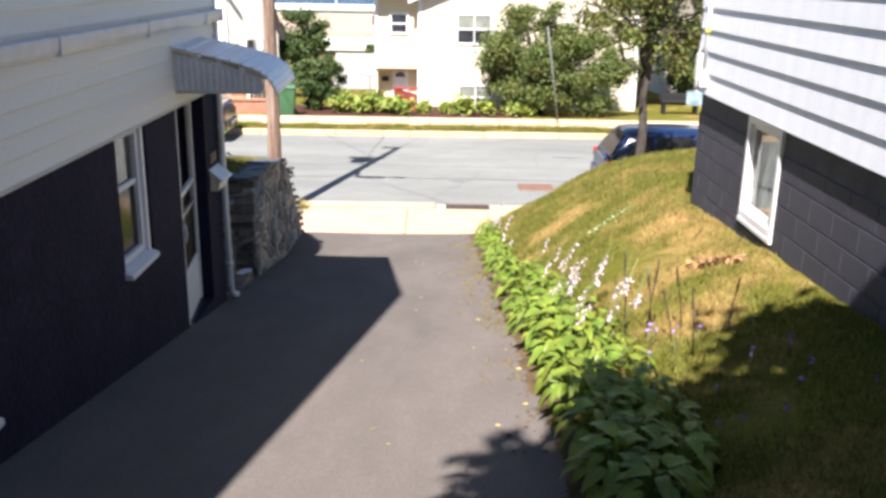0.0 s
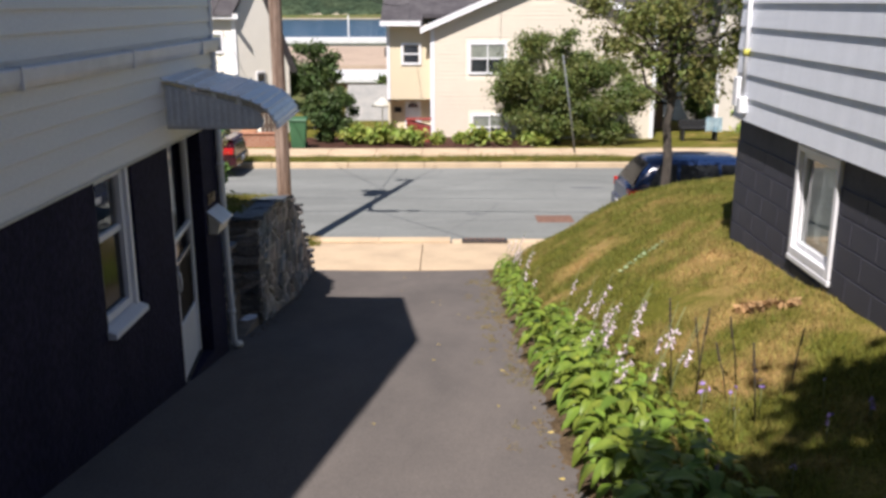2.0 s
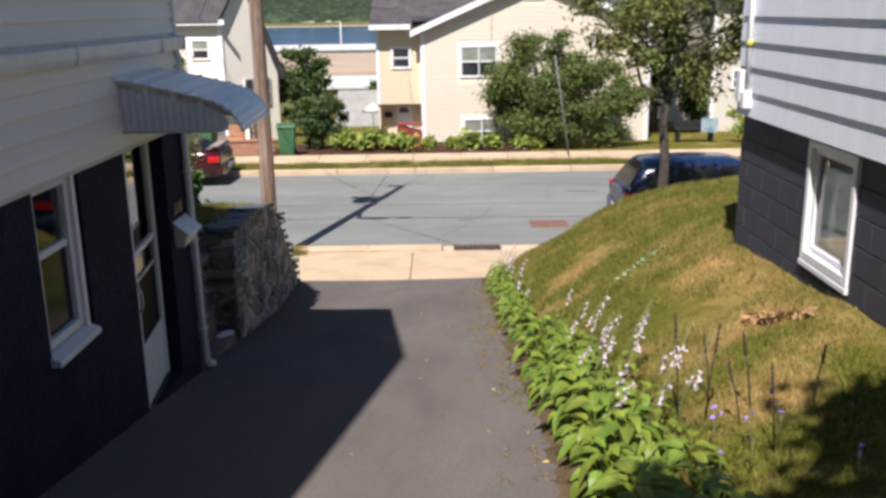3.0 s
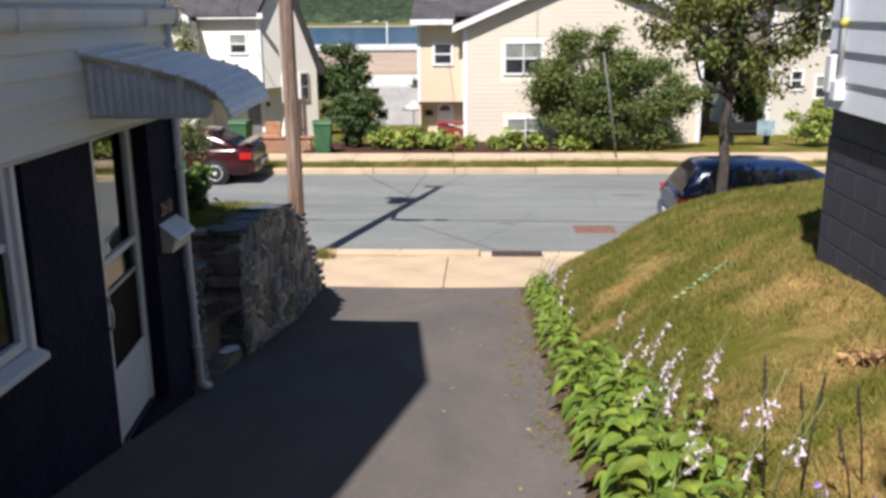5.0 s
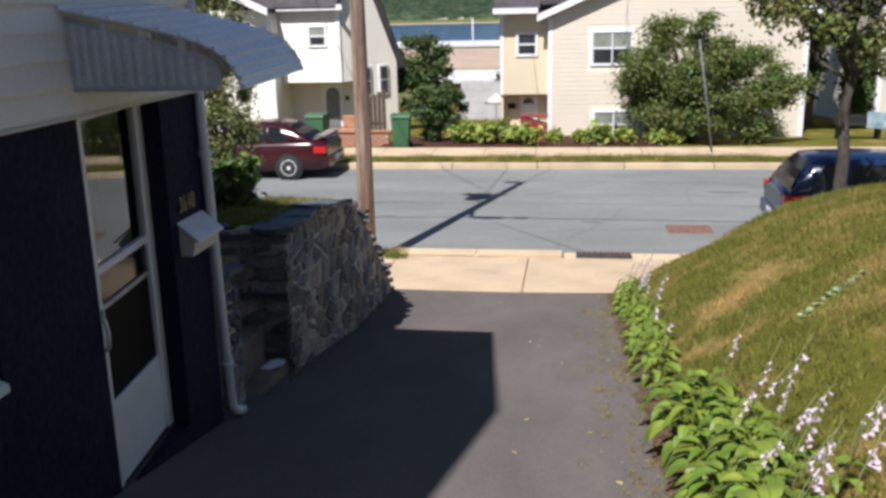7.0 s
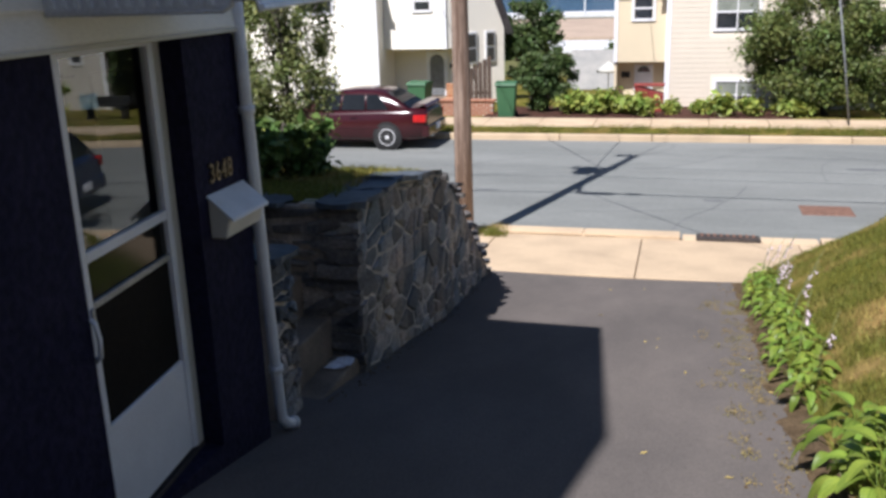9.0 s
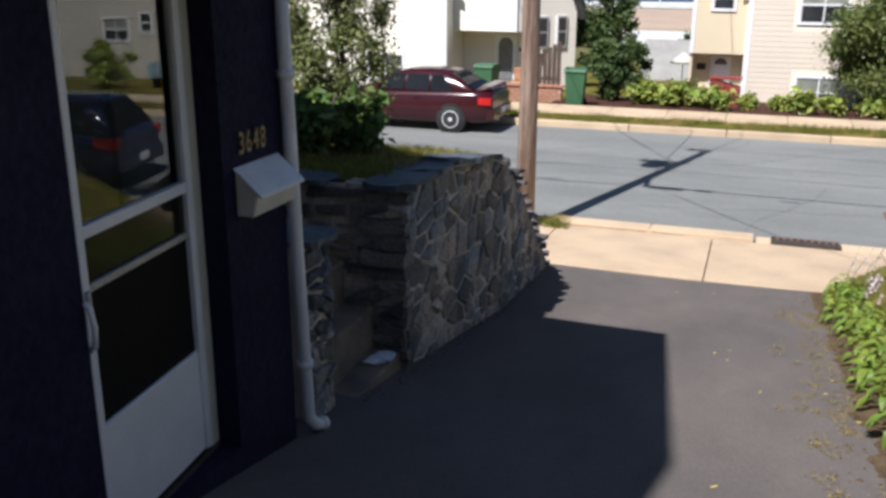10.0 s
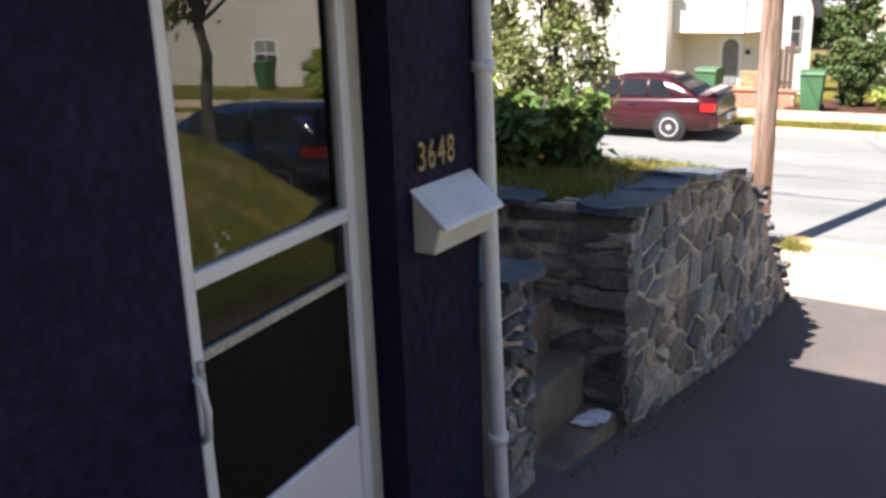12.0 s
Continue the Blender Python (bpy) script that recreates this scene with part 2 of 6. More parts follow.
M["brick_red"] = mat("brick_red", (0.34, 0.14, 0.085), (0.42, 0.22, 0.14), 12, 0.9, 0.4, 40)
M["wood_brown"] = mat("wood_brown", (0.16, 0.09, 0.055), (0.22, 0.13, 0.08), 6, 0.85, 0.3, 50)
M["far_cream"] = lap_mat("far_cream", (0.70, 0.625, 0.515), (0.66, 0.59, 0.485), 0.15)
M["clapboard"] = mat("clapboard", (0.70, 0.625, 0.515), (0.66, 0.59, 0.485), 0.8, 0.6, 0.05, 40, fine=0.05)
M["far_yellow"] = mat("far_yellow", (0.70, 0.60, 0.42), (0.66, 0.565, 0.40), 0.8, 0.7, 0.1, 60, fine=0.05)
M["far_white"] = lap_mat("far_white", (0.81, 0.765, 0.67), (0.77, 0.73, 0.64), 0.115)
M["far_beige"] = lap_mat("far_beige", (0.52, 0.48, 0.41), (0.48, 0.445, 0.38), 0.12)
M["shingle"] = mat("shingle", (0.058, 0.052, 0.058), (0.095, 0.088, 0.092), 1.8, 0.95, 0.7, 22, fine=0.4, depth=0.02)
M["grey_roof"] = mat("grey_roof", (0.26, 0.26, 0.25), (0.33, 0.32, 0.30), 1.5, 0.9, 0.3, 20, fine=0.15)
M["flat_roof"] = mat("flat_roof", (0.47, 0.36, 0.27), (0.38, 0.29, 0.22), 0.2, 0.9, 0.1, 5)
M["pale_roof"] = mat("pale_roof", (0.68, 0.68, 0.68), (0.58, 0.58, 0.58), 0.2, 0.7, 0, 5)
M["far_green"] = mat("far_green", (0.032, 0.05, 0.03), (0.055, 0.075, 0.042), 0.02, 0.95, 0.8, 0.12, fine=0.5, depth=6, spec=0.05)
M["water"] = mat("water", (0.02, 0.055, 0.12), (0.025, 0.065, 0.135), 0.02, 0.22, 0.5, 0.6, fine=0.12, stretch=(0.3, 1, 1), depth=0.25)
M["sand"] = mat("sand", (0.45, 0.38, 0.28), (0.36, 0.31, 0.24), 0.1, 0.9, 0, 4)
M["cloth_pale"] = mat("cloth_pale", (0.55, 0.68, 0.72), (0.30, 0.46, 0.56), 6, 0.9, 0.1, 40)
M["cloth_orange"] = mat("cloth_orange", (0.36, 0.15, 0.07), (0.45, 0.28, 0.16), 8, 0.9, 0.1, 40)
M["paper"] = mat("paper", (0.78, 0.78, 0.80), (0.70, 0.70, 0.74), 10, 0.8, 0.1, 40)
M["insect_screen"] = mat("insect_screen", (0.010, 0.009, 0.009), (0.014, 0.013, 0.012), 30, 0.6, 0.1, 200, spec=0.06)
M["screen_glass"] = mat("screen_glass", (0.010, 0.010, 0.010), (0.016, 0.015, 0.014), 6, 0.1, 0, 60, spec=0.22)
M["glass"] = glass("glass")


# ---- building helpers ----
def box(bm, x0, x1, y0, y1, z0, z1):
    v = [bm.verts.new((x, y, z)) for x in (x0, x1) for y in (y0, y1) for z in (z0, z1)]
    for f in ((0, 1, 3, 2), (4, 6, 7, 5), (0, 4, 5, 1), (2, 3, 7, 6), (0, 2, 6, 4), (1, 5, 7, 3)):
        bm.faces.new([v[i] for i in f])
    return v


def prism(bm, pts, axis, a, b):
    """A polygon in the plane across an axis, drawn out from a to b along it."""
    def at(p, s):
        return {"x": (s, p[0], p[1]), "y": (p[0], s, p[1]), "z": (p[0], p[1], s)}[axis]
    va = [bm.verts.new(at(p, a)) for p in pts]
    vb = [bm.verts.new(at(p, b)) for p in pts]
    bm.faces.new(va)
    bm.faces.new(vb[::-1])
    for i in range(len(pts)):
        j = (i + 1) % len(pts)
        bm.faces.new((va[i], vb[i], vb[j], va[j]))


def tube(bm, pts, radii, sides=8, caps=True):
    """A round tube through points, with a radius at each."""
    pts = [Vector(p) for p in pts]
    if not isinstance(radii, (list, tuple)):
        radii = [radii] * len(pts)
    rings = []
    for i, p in enumerate(pts):
        d = (pts[min(i + 1, len(pts) - 1)] - pts[max(i - 1, 0)]).normalized()
        u = d.orthogonal() if abs(d.z) > 0.98 else d.cross(Vector((0, 0, 1)))
        if abs(d.z) > 0.98:
            u = Vector((1, 0, 0)) - d * d.x
        u.normalize()
        w = d.cross(u)
        rings.append([bm.verts.new(p + (u * math.cos(2 * math.pi * s / sides) + w * math.sin(2 * math.pi * s / sides)) * radii[i])
                      for s in range(sides)])
    for a, b in zip(rings, rings[1:]):
        for s in range(sides):
            f = bm.faces.new((a[s], a[(s + 1) % sides], b[(s + 1) % sides], b[s]))
            f.smooth = True
    if caps:
        bm.faces.new(rings[0][::-1])
        bm.faces.new(rings[-1])


def disc_lathe(bm, profile, centre, axis="y", sides=20):
    """A turned shape: profile rows of (radius, along the axis)."""
    rings = []
    for r, a in profile:
        ring = []
        for s in range(sides):
            c, t = math.cos(2 * math.pi * s / sides) * r, math.sin(2 * math.pi * s / sides) * r
            off = {"y": (c, a, t), "z": (c, t, a), "x": (a, c, t)}[axis]
            ring.append(bm.verts.new(Vector(centre) + Vector(off)))
        rings.append(ring)
    for a, b in zip(rings, rings[1:]):
        for s in range(sides):
            f = bm.faces.new((a[s], a[(s + 1) % sides], b[(s + 1) % sides], b[s]))
            f.smooth = True
    bm.faces.new(rings[0][::-1])
    bm.faces.new(rings[-1])


def bevelled(bm, width=0.006, seg=1):
    bmesh.ops.bevel(bm, geom=[e for e in bm.edges], offset=width, segments=seg, affect="EDGES", profile=0.6, clamp_overlap=True)
    return bm


def mesh_of(name, bm):
    bmesh.ops.recalc_face_normals(bm, faces=bm.faces)
    me = bpy.data.meshes.new(name)
    bm.to_mesh(me)
    bm.free()
    return me


def part(name, bm, material, parent=None, label=""):
    me = mesh_of(name, bm) if isinstance(bm, bmesh.types.BMesh) else bm
    if not me.materials:
        me.materials.append(M[material])
    ob = new(name, me)
    ob.parent = parent
    if label:
        tagged(ob, label)
    return ob


def thing(name, at, label, category, group="", turn=0.0):
    ob = new(name)
    ob.empty_display_size = 0.2
    ob.matrix_world = pose(*at, 0, 0, turn)
    tagged(ob, label, category, group)
    return ob


def solid(name, bm, material, label, category, kind="", group=""):
    return tagged(part(name, bm, material), label, category, group, kind)


def boxes(*rows):
    bm = bmesh.new()
    for r in rows:
        box(bm, *r)
    return bm


def holed(bm, axis, a, b, u0, u1, z0, z1, holes):
    """A wall from a to b across the axis, u and z along it, with holes (u0, u1, z0, z1) through it."""
    us = sorted({u0, u1, *(h[0] for h in holes), *(h[1] for h in holes)})
    zs = sorted({z0, z1, *(h[2] for h in holes), *(h[3] for h in holes)})
    us, zs = [u for u in us if u0 <= u <= u1], [z for z in zs if z0 <= z <= z1]
    for p, q in zip(us, us[1:]):
        for c, d in zip(zs, zs[1:]):
            um, zm = (p + q) / 2, (c + d) / 2
            if any(h[0] < um < h[1] and h[2] < zm < h[3] for h in holes):
                continue
            if axis == "x":
                box(bm, a, b, p, q, c, d)
            else:
                box(bm, p, q, a, b, c, d)


def sheet(fn, xs, ys):
    """A ground sheet over a grid."""
    xs, ys = list(xs), list(ys)
    verts = [(x, y, fn(x, y)) for y in ys for x in xs]
    n = len(xs)
    faces = [(j * n + i, j * n + i + 1, (j + 1) * n + i + 1, (j + 1) * n + i) for j in range(len(ys) - 1) for i in range(n - 1)]
    me = bpy.data.meshes.new("sheet")
    me.from_pydata(verts, [], faces)
    for p in me.polygons:
        p.use_smooth = True
    return me


def leaves(name, spots, count, size, seed, flat=0.0, aspect=1.9):
    """Many small folded leaves scattered in the clumps given as (centre, radii)."""
    rg = np.random.default_rng(seed)
    vol = np.array([s[1][0] * s[1][1] * s[1][2] for s in spots]) ** 0.75
    pick = rg.choice(len(spots), count, p=vol / vol.sum())
    cen = np.array([s[0] for s in spots])[pick]
    rad = np.array([s[1] for s in spots])[pick]
    d = rg.normal(size=(count, 3))
    d /= np.linalg.norm(d, axis=1)[:, None]
    r = np.minimum(np.abs(rg.normal(0, 0.42, count)) + 0.35 * rg.random(count), 1.5)
    pos = cen + rad * d * r[:, None]
    nrm = rg.normal(size=(count, 3)) + d * 0.8 + np.array([0, 0, 0.9 + flat])
    nrm /= np.linalg.norm(nrm, axis=1)[:, None]
    u = np.cross(nrm, rg.normal(size=(count, 3)))
    u /= np.linalg.norm(u, axis=1)[:, None]
    w = np.cross(nrm, u)
    s = size * (0.55 + 0.9 * rg.random(count))[:, None]
    a, b = pos - u * s * aspect / 2, pos + u * s * aspect / 2 - nrm * s * 0.25
    c, e = pos + w * s * 0.5 + nrm * s * 0.12, pos - w * s * 0.5 + nrm * s * 0.12
    verts = np.stack([a, c, b, e], 1).reshape(-1, 3)
    i = np.arange(count) * 4
    faces = np.concatenate([np.stack([i, i + 1, i + 2], 1), np.stack([i, i + 2, i + 3], 1)])
    me = bpy.data.meshes.new(name)
    me.from_pydata(verts.tolist(), [], faces.tolist())
    return me


def clumps(seed, centre, radii, n, small=0.45, squash=0.8):
    """Sub-clumps spread over an ellipsoid, for an uneven crown."""
    rg = random.Random(seed)
    out = [(Vector(centre), Vector(radii) * 0.6)]
    for _ in range(n):
        d = Vector((rg.gauss(0, 1), rg.gauss(0, 1), rg.gauss(0, 1))).normalized()
        k = rg.uniform(0.55, 0.95)
        c = Vector(centre) + Vector((d.x * radii[0], d.y * radii[1], d.z * radii[2])) * k
        s = rg.uniform(0.6, 1.15) * small
        out.append((c, Vector((radii[0] * s, radii[1] * s, radii[2] * s * squash))))
    return out


# ---- the ground ----
def drive_z(y):
    return -0.14 - 0.18 * y if y < 7.8 else -1.544 - 0.05 * (y - 7.8)


def terrain(x, y):
    if y < 7.8:
        return drive_z(max(y, -30)) - 0.10
    if y < 26:
        return -1.9
    if y < 540:
        k = (y - 26) / 514
        return -2.0 - 19.5 * k ** 0.8
    if y < 1290:
        return -24
    return -24 + 9 * min(1, (y - 1290) / 60) + 165 * min(1, max(0, (y - 1330) / 900)) ** 0.8 * (0.75 + 0.45 * noise.noise((x / 420, y / 500, 3)))


xs = [-2600, -1500, -900, -600, -400, -250, -150, -90, -50, -25, -12, -6, -3, 0, 3, 6, 12, 25, 50, 90, 150, 250, 400, 600, 900, 1500, 2600]
ys = [-60, -40, -25, -15, -8, -4, 0, 4, 7.7, 8, 12, 18, 25.9, 30, 40, 60, 90, 140, 200, 300, 420, 520, 545, 700, 1000, 1285, 1310, 1350, 1420,
      1500, 1600, 1700, 1850, 2000, 2250, 2600, 3200]
me = sheet(terrain, xs, ys)
solid("ground", me, "ground", "green sloping ground that falls to the harbour and rises again", "ground", "structure")

me = sheet(lambda x, y: -20, [-2600, -400, 0, 400, 2600], [500, 700, 1000, 1340])
solid("water", me, "water", "deep blue harbour water under a clear sky", "water", "structure")

# far wooded shore: many small humps of trees in one sheet
rg = np.random.default_rng(5)


def wood(x, y):
    h = 10 * abs(noise.noise((x / 16, y / 22, 1))) + 5 * noise.noise((x / 60, y / 60, 7))
    return terrain(x, y) + (3 + h if y > 1328 else -1)


me = sheet(wood, np.linspace(-700, 700, 190), np.linspace(1303, 2150, 75))
solid("far_woods", me, "far_green", "wooded hillside across the harbour", "woods", "stuff")
me = sheet(lambda x, y: terrain(x, y) + 1.2, np.linspace(-900, 900, 12), [1300, 1310, 1322, 1345])
solid("far_shore", me, "sand", "pale sandy shoreline across the water", "shore", "structure")

far_blocks = random.Random(8)
for i in range(48):
    x, y = far_blocks.uniform(-420, 330), far_blocks.uniform(1480, 1900)
    w, h = far_blocks.uniform(4, 12), far_blocks.uniform(3, 7)
    z = terrain(x, y) + 9
    b = thing("far_building", (x, y, z), "white building among trees on the far hillside", "building", "buildings across the harbour")
    part("wall", boxes((-w, w, -6, 6, -8, h)), "pale_roof", b)
    part("roof", boxes((-w - 0.6, w + 0.6, -6.6, 6.6, h, h + 1)), "grey_roof", b)

# red lattice crane on the water's edge
crane = thing("harbour_crane", (-27, 1290, -20), "red painted harbour gantry crane", "crane")
for dx in (-9, 9):
    part("leg", boxes((dx - 1.3, dx + 1.3, -2, 2, 0, 88)), "red_paint", crane)
part("boom", boxes((-24, 24, -1.5, 1.5, 66, 69)), "red_paint", crane)

# ---- pavements and road ----
bm = bmesh.new()
prof = [(-22, drive_z(-22)), (-12, drive_z(-12))] + [(y, drive_z(y)) for y in (-8, -4, 0, 4, 7.0, 7.79)]
for (ya, za), (yb, zb) in zip(prof, prof[1:]):
    n = max(1, int(abs(yb - ya) / 1.0))
    for k in range(n):
        p, q = ya + (yb - ya) * k / n, ya + (yb - ya) * (k + 1) / n
        xs4 = [-0.3, 0.8, 1.6, 2.4, 3.14]
        for a, b in zip(xs4, xs4[1:]):
            dip = lambda x, y: drive_z(y) - 0.03 * math.sin(math.pi * min(1, max(0, (x + 0.3) / 3.44)))
            f = bm.faces.new([bm.verts.new((x, y, dip(x, y))) for x, y in ((a, p), (b, p), (b, q), (a, q))])
            f.smooth = True
bmesh.ops.remove_doubles(bm, verts=bm.verts, dist=0.001)
bmesh.ops.recalc_face_normals(bm, faces=bm.faces[:])
if sum(f.normal.z for f in bm.faces) < 0:
    bmesh.ops.reverse_faces(bm, faces=bm.faces[:])
drive = solid("driveway", bm, "asphalt_drive", "sloping dark asphalt driveway with worn patches", "driveway", "structure")

bm = boxes((-60, 60, 10.36, 19.25, -1.95, -1.75))
road = solid("road", bm, "asphalt_road", "worn grey asphalt street with fine cracks", "road", "structure")


# sealed cracks and a dark patch in the road
rgc = random.Random(9)
bm = bmesh.new()


def crack(x, y, ang, ln):
    prev = None
    for i in range(int(ln / 0.18)):
        w = rgc.uniform(0.004, 0.010)
        n = Vector((-math.sin(ang), math.cos(ang), 0)) * w
        row = [bm.verts.new((x + n.x, y + n.y, -1.747)), bm.verts.new((x - n.x, y - n.y, -1.747))]
        if prev:
            bm.faces.new((prev[0], prev[1], row[1], row[0]))
        prev = row
        x, y = x + math.cos(ang) * 0.18, y + math.sin(ang) * 0.18
        ang += rgc.uniform(-0.22, 0.22)
        if not 10.6 < y < 19.0:
            break


for x, y, a, ln in ((-8, 12.2, 0.02, 9), (0.5, 12.0, -0.03, 8), (-3, 14.9, 0.0, 10), (6, 14.6, 0.03, 7), (2.2, 10.9, 1.4, 4), (-2.5, 15.2, 1.2, 3), (5.1, 15.0, 1.7, 3), (0.2, 16.9, 0.1, 6), (7.6, 16.4, 2.6, 3), (-5.2, 11.4, 0.7, 3)):
    crack(x, y, a, ln)
for x, y, w, h in ((6.0, 16.2, 0.45, 0.10), (-1.4, 13.5, 0.25, 0.06), (2.9, 13.1, 0.20, 0.08)):
    ring = [bm.verts.new((x + w * math.cos(t) * rgc.uniform(0.75, 1.2), y + h * math.sin(t) * rgc.uniform(0.7, 1.2), -1.7465)) for t in np.linspace(0, 6.28, 11)[:-1]]
    bm.faces.new(ring)
solid("road_cracks", bm, "asphalt_crack", "dark sealed cracks and small tar spots in the street", "crack", "stuff")


def slab_row(parent, x0, x1, step, y0, y1, z0, z1, gap=0.014, slope=0.0):
    """Concrete slabs side by side, sharing one mesh, as pieces of a pavement."""
    bm = bmesh.new()
    v = box(bm, gap / 2, step - gap / 2, 0, y1 - y0, -0.12, 0)
    for p in v:
        p.co.z += slope * p.co.y
    me = mesh_of("slab", bevelled(bm, 0.008))
    x = x0
    while x < x1 - 0.01:
        ob = part("slab", me, "concrete_walk", parent)
        ob.location = (x, y0, z1)
        x += step


walk_near = solid("pavement_near", boxes((-40, 40, 7.80, 10.16, -1.95, -1.70)), "soil", "sunlit pale concrete pavement of large slabs", "pavement", "structure")
slab_row(walk_near, -20.73, 22, 2.25, 7.80, 10.05, -1.7, -1.545, slope=-0.05)
kerb_near = solid("kerb_near", boxes((-40, 40, 10.17, 10.355, -1.95, -1.72)), "soil", "low pale concrete kerb stones", "kerb", "structure")


def kerb_row(parent, x0, x1, step, y0, y1, z0, z1):
    bm = bmesh.new()
    box(bm, 0.008, step - 0.008, 0, y1 - y0, z0 - z1, 0)
    me = mesh_of("kerb_stone", bevelled(bm, 0.02, 2))
    x = x0
    while x < x1:
        ob = part("kerb_stone", me, "concrete_walk", parent)
        ob.location = (x, y0, z1)
        x += step


kerb_row(kerb_near, -19.3, -0.8, 2.3, 10.06, 10.36, -1.9, -1.625)
kerb_row(kerb_near, -0.6, 2.2, 1.47, 10.06, 10.36, -1.9, -1.602)
kerb_row(kerb_near, 4.35, 20, 2.3, 10.06, 10.36, -1.9, -1.625)
kerb_row(kerb_near, 2.36, 2.4, 0.22, 10.06, 10.36, -1.9, -1.645)
kerb_row(kerb_near, 3.5, 3.55, 0.83, 10.06, 10.36, -1.9, -1.645)

drain = thing("street_drain", (3.04, 10.30, -1.672), "rusty kerb inlet drain set in the gutter", "drain")
part("frame", bevelled(boxes((-0.46, 0.46, -0.25, 0.22, -0.05, 0.0), (-0.46, 0.46, -0.27, -0.17, 0.0, 0.07)), 0.008), "iron_dark", drain)
for i in range(9):
    part("bar", boxes((-0.40 + i * 0.095, -0.36 + i * 0.095, -0.14, 0.18, 0.002, 0.02)), "iron", drain)

cover = thing("manhole_plate", (4.75, 12.55, -1.75), "rust-red square iron plate in the asphalt", "manhole")
part("plate", bevelled(boxes((-0.42, 0.42, -0.33, 0.33, -0.02, 0.012)), 0.006), "iron", cover)

kerb_far = solid("kerb_far", boxes((-60, 60, 19.25, 19.45, -1.95, -1.70)), "soil", "pale weathered concrete kerb on the far side", "kerb", "structure")
kerb_row(kerb_far, -26, 30, 2.3, 19.22, 19.44, -1.9, -1.60)
strip = solid("grass_strip", sheet(lambda x, y: -1.60 + 0.03 * noise.noise((x * 2, y * 2, 0)), np.linspace(-40, 40, 160), np.linspace(19.45, 20.5, 6)),
              "lawn", "narrow patchy grass strip beside the kerb", "grass", "structure")
walk_far = solid("pavement_far", boxes((-40, 40, 20.5, 22.1, -1.95, -1.70)), "soil", "pale concrete pavement across the street", "pavement", "structure")
slab_row(walk_far, -27, 30, 1.5, 20.5, 22.05, -1.7, -1.59)
bed = solid("garden_bed", sheet(lambda x, y: -1.62 - 0.06 * (y - 22.1) + 0.05 * noise.noise((x, y, 4)), np.linspace(-3.4, 5.2, 40), np.linspace(22.1, 26.6, 14)),
            "mulch", "red-brown mulched garden bed along the house", "bed", "structure")
yard_far = solid("yard_far", sheet(lambda x, y: -1.68 - 0.055 * (y - 22.1) + 0.05 * noise.noise((x, y, 4)), np.linspace(-40, 40, 90), np.linspace(22.1, 48, 20)),
                 "lawn", "mown grass between the houses across the street", "grass", "structure")


# ---- lawn bank on one side of the drive, terrace on the other ----
def interp(v, pts):
    for (a, p), (b, q) in zip(pts, pts[1:]):
        if v <= b:
            return p + (q - p) * max(0, (v - a)) / (b - a)
    return pts[-1][1]


HOUSE_LINE = [(-22, 3.0), (-9, 1.55), (-2.9, 1.03), (-1.46, 0.95), (-0.46, 0.87), (1.07, 0.76), (4, 0.36), (7.0, -0.12), (7.6, -0.5), (8.0, -1.56), (9, -1.6)]


def lawn_z(x, y):
    g = drive_z(y) - 0.02
    t = interp(y, HOUSE_LINE)
    u = (x - 3.12) / 1.98
    if u <= 1:
        z = g + (t - g) * max(0, u) ** 0.8
    else:
        k = 1 - math.exp(-(u - 1) * 1.6)
        lift = 0.52 * k if y < 7.2 else 0.52 * k * max(0, (8.0 - y) / 0.8)
        z = t + lift * min(1, max(0, (y + 1) / 4)) 
    bumps = 0.03 * noise.noise((x * 1.7, y * 1.7, 2)) + 0.012 * noise.noise((x * 6, y * 6, 5))
    return z + bumps * min(1, max(0, u * 4))


lawn_xs = list(np.linspace(3.12, 5.2, 34)) + list(np.linspace(5.4, 24, 40))
me = sheet(lawn_z, lawn_xs, list(np.linspace(-22, -5.2, 20)) + list(np.linspace(-5, 8.02, 110)))
lawn = solid("lawn", me, "lawn", "sun-dried grass bank sloping down to the driveway", "lawn", "structure")


def terrace_z(x, y):
    front = [(0.6, 0.72), (2.1, 0.74), (3.0, 0.70), (4.2, 0.52), (4.7, 0.38), (5.4, 0.1), (6.2, -0.6), (7.0, -1.25), (7.78, -1.56), (9, -1.6)]
    z = interp(y, front)
    return z + 0.02 * noise.noise((x * 3, y * 3, 9))


me = sheet(lambda x, y: terrace_z(x, y) + (0.045 if x < -0.14 and y > 2.30 and y < 4.3 else 0.0), np.linspace(-14, -0.10, 90), np.linspace(2.2, 7.8, 60))
solid("terrace", me, "lawn", "raised terrace of dry grass held by a stone wall", "lawn", "structure")
me = sheet(lambda x, y: terrace_z(x, max(y, 2.2)), np.linspace(-14, -0.98, 30), np.linspace(0.75, 2.2, 8))
solid("terrace_back", me, "lawn", "grass at the top of the garden steps", "lawn", "structure")


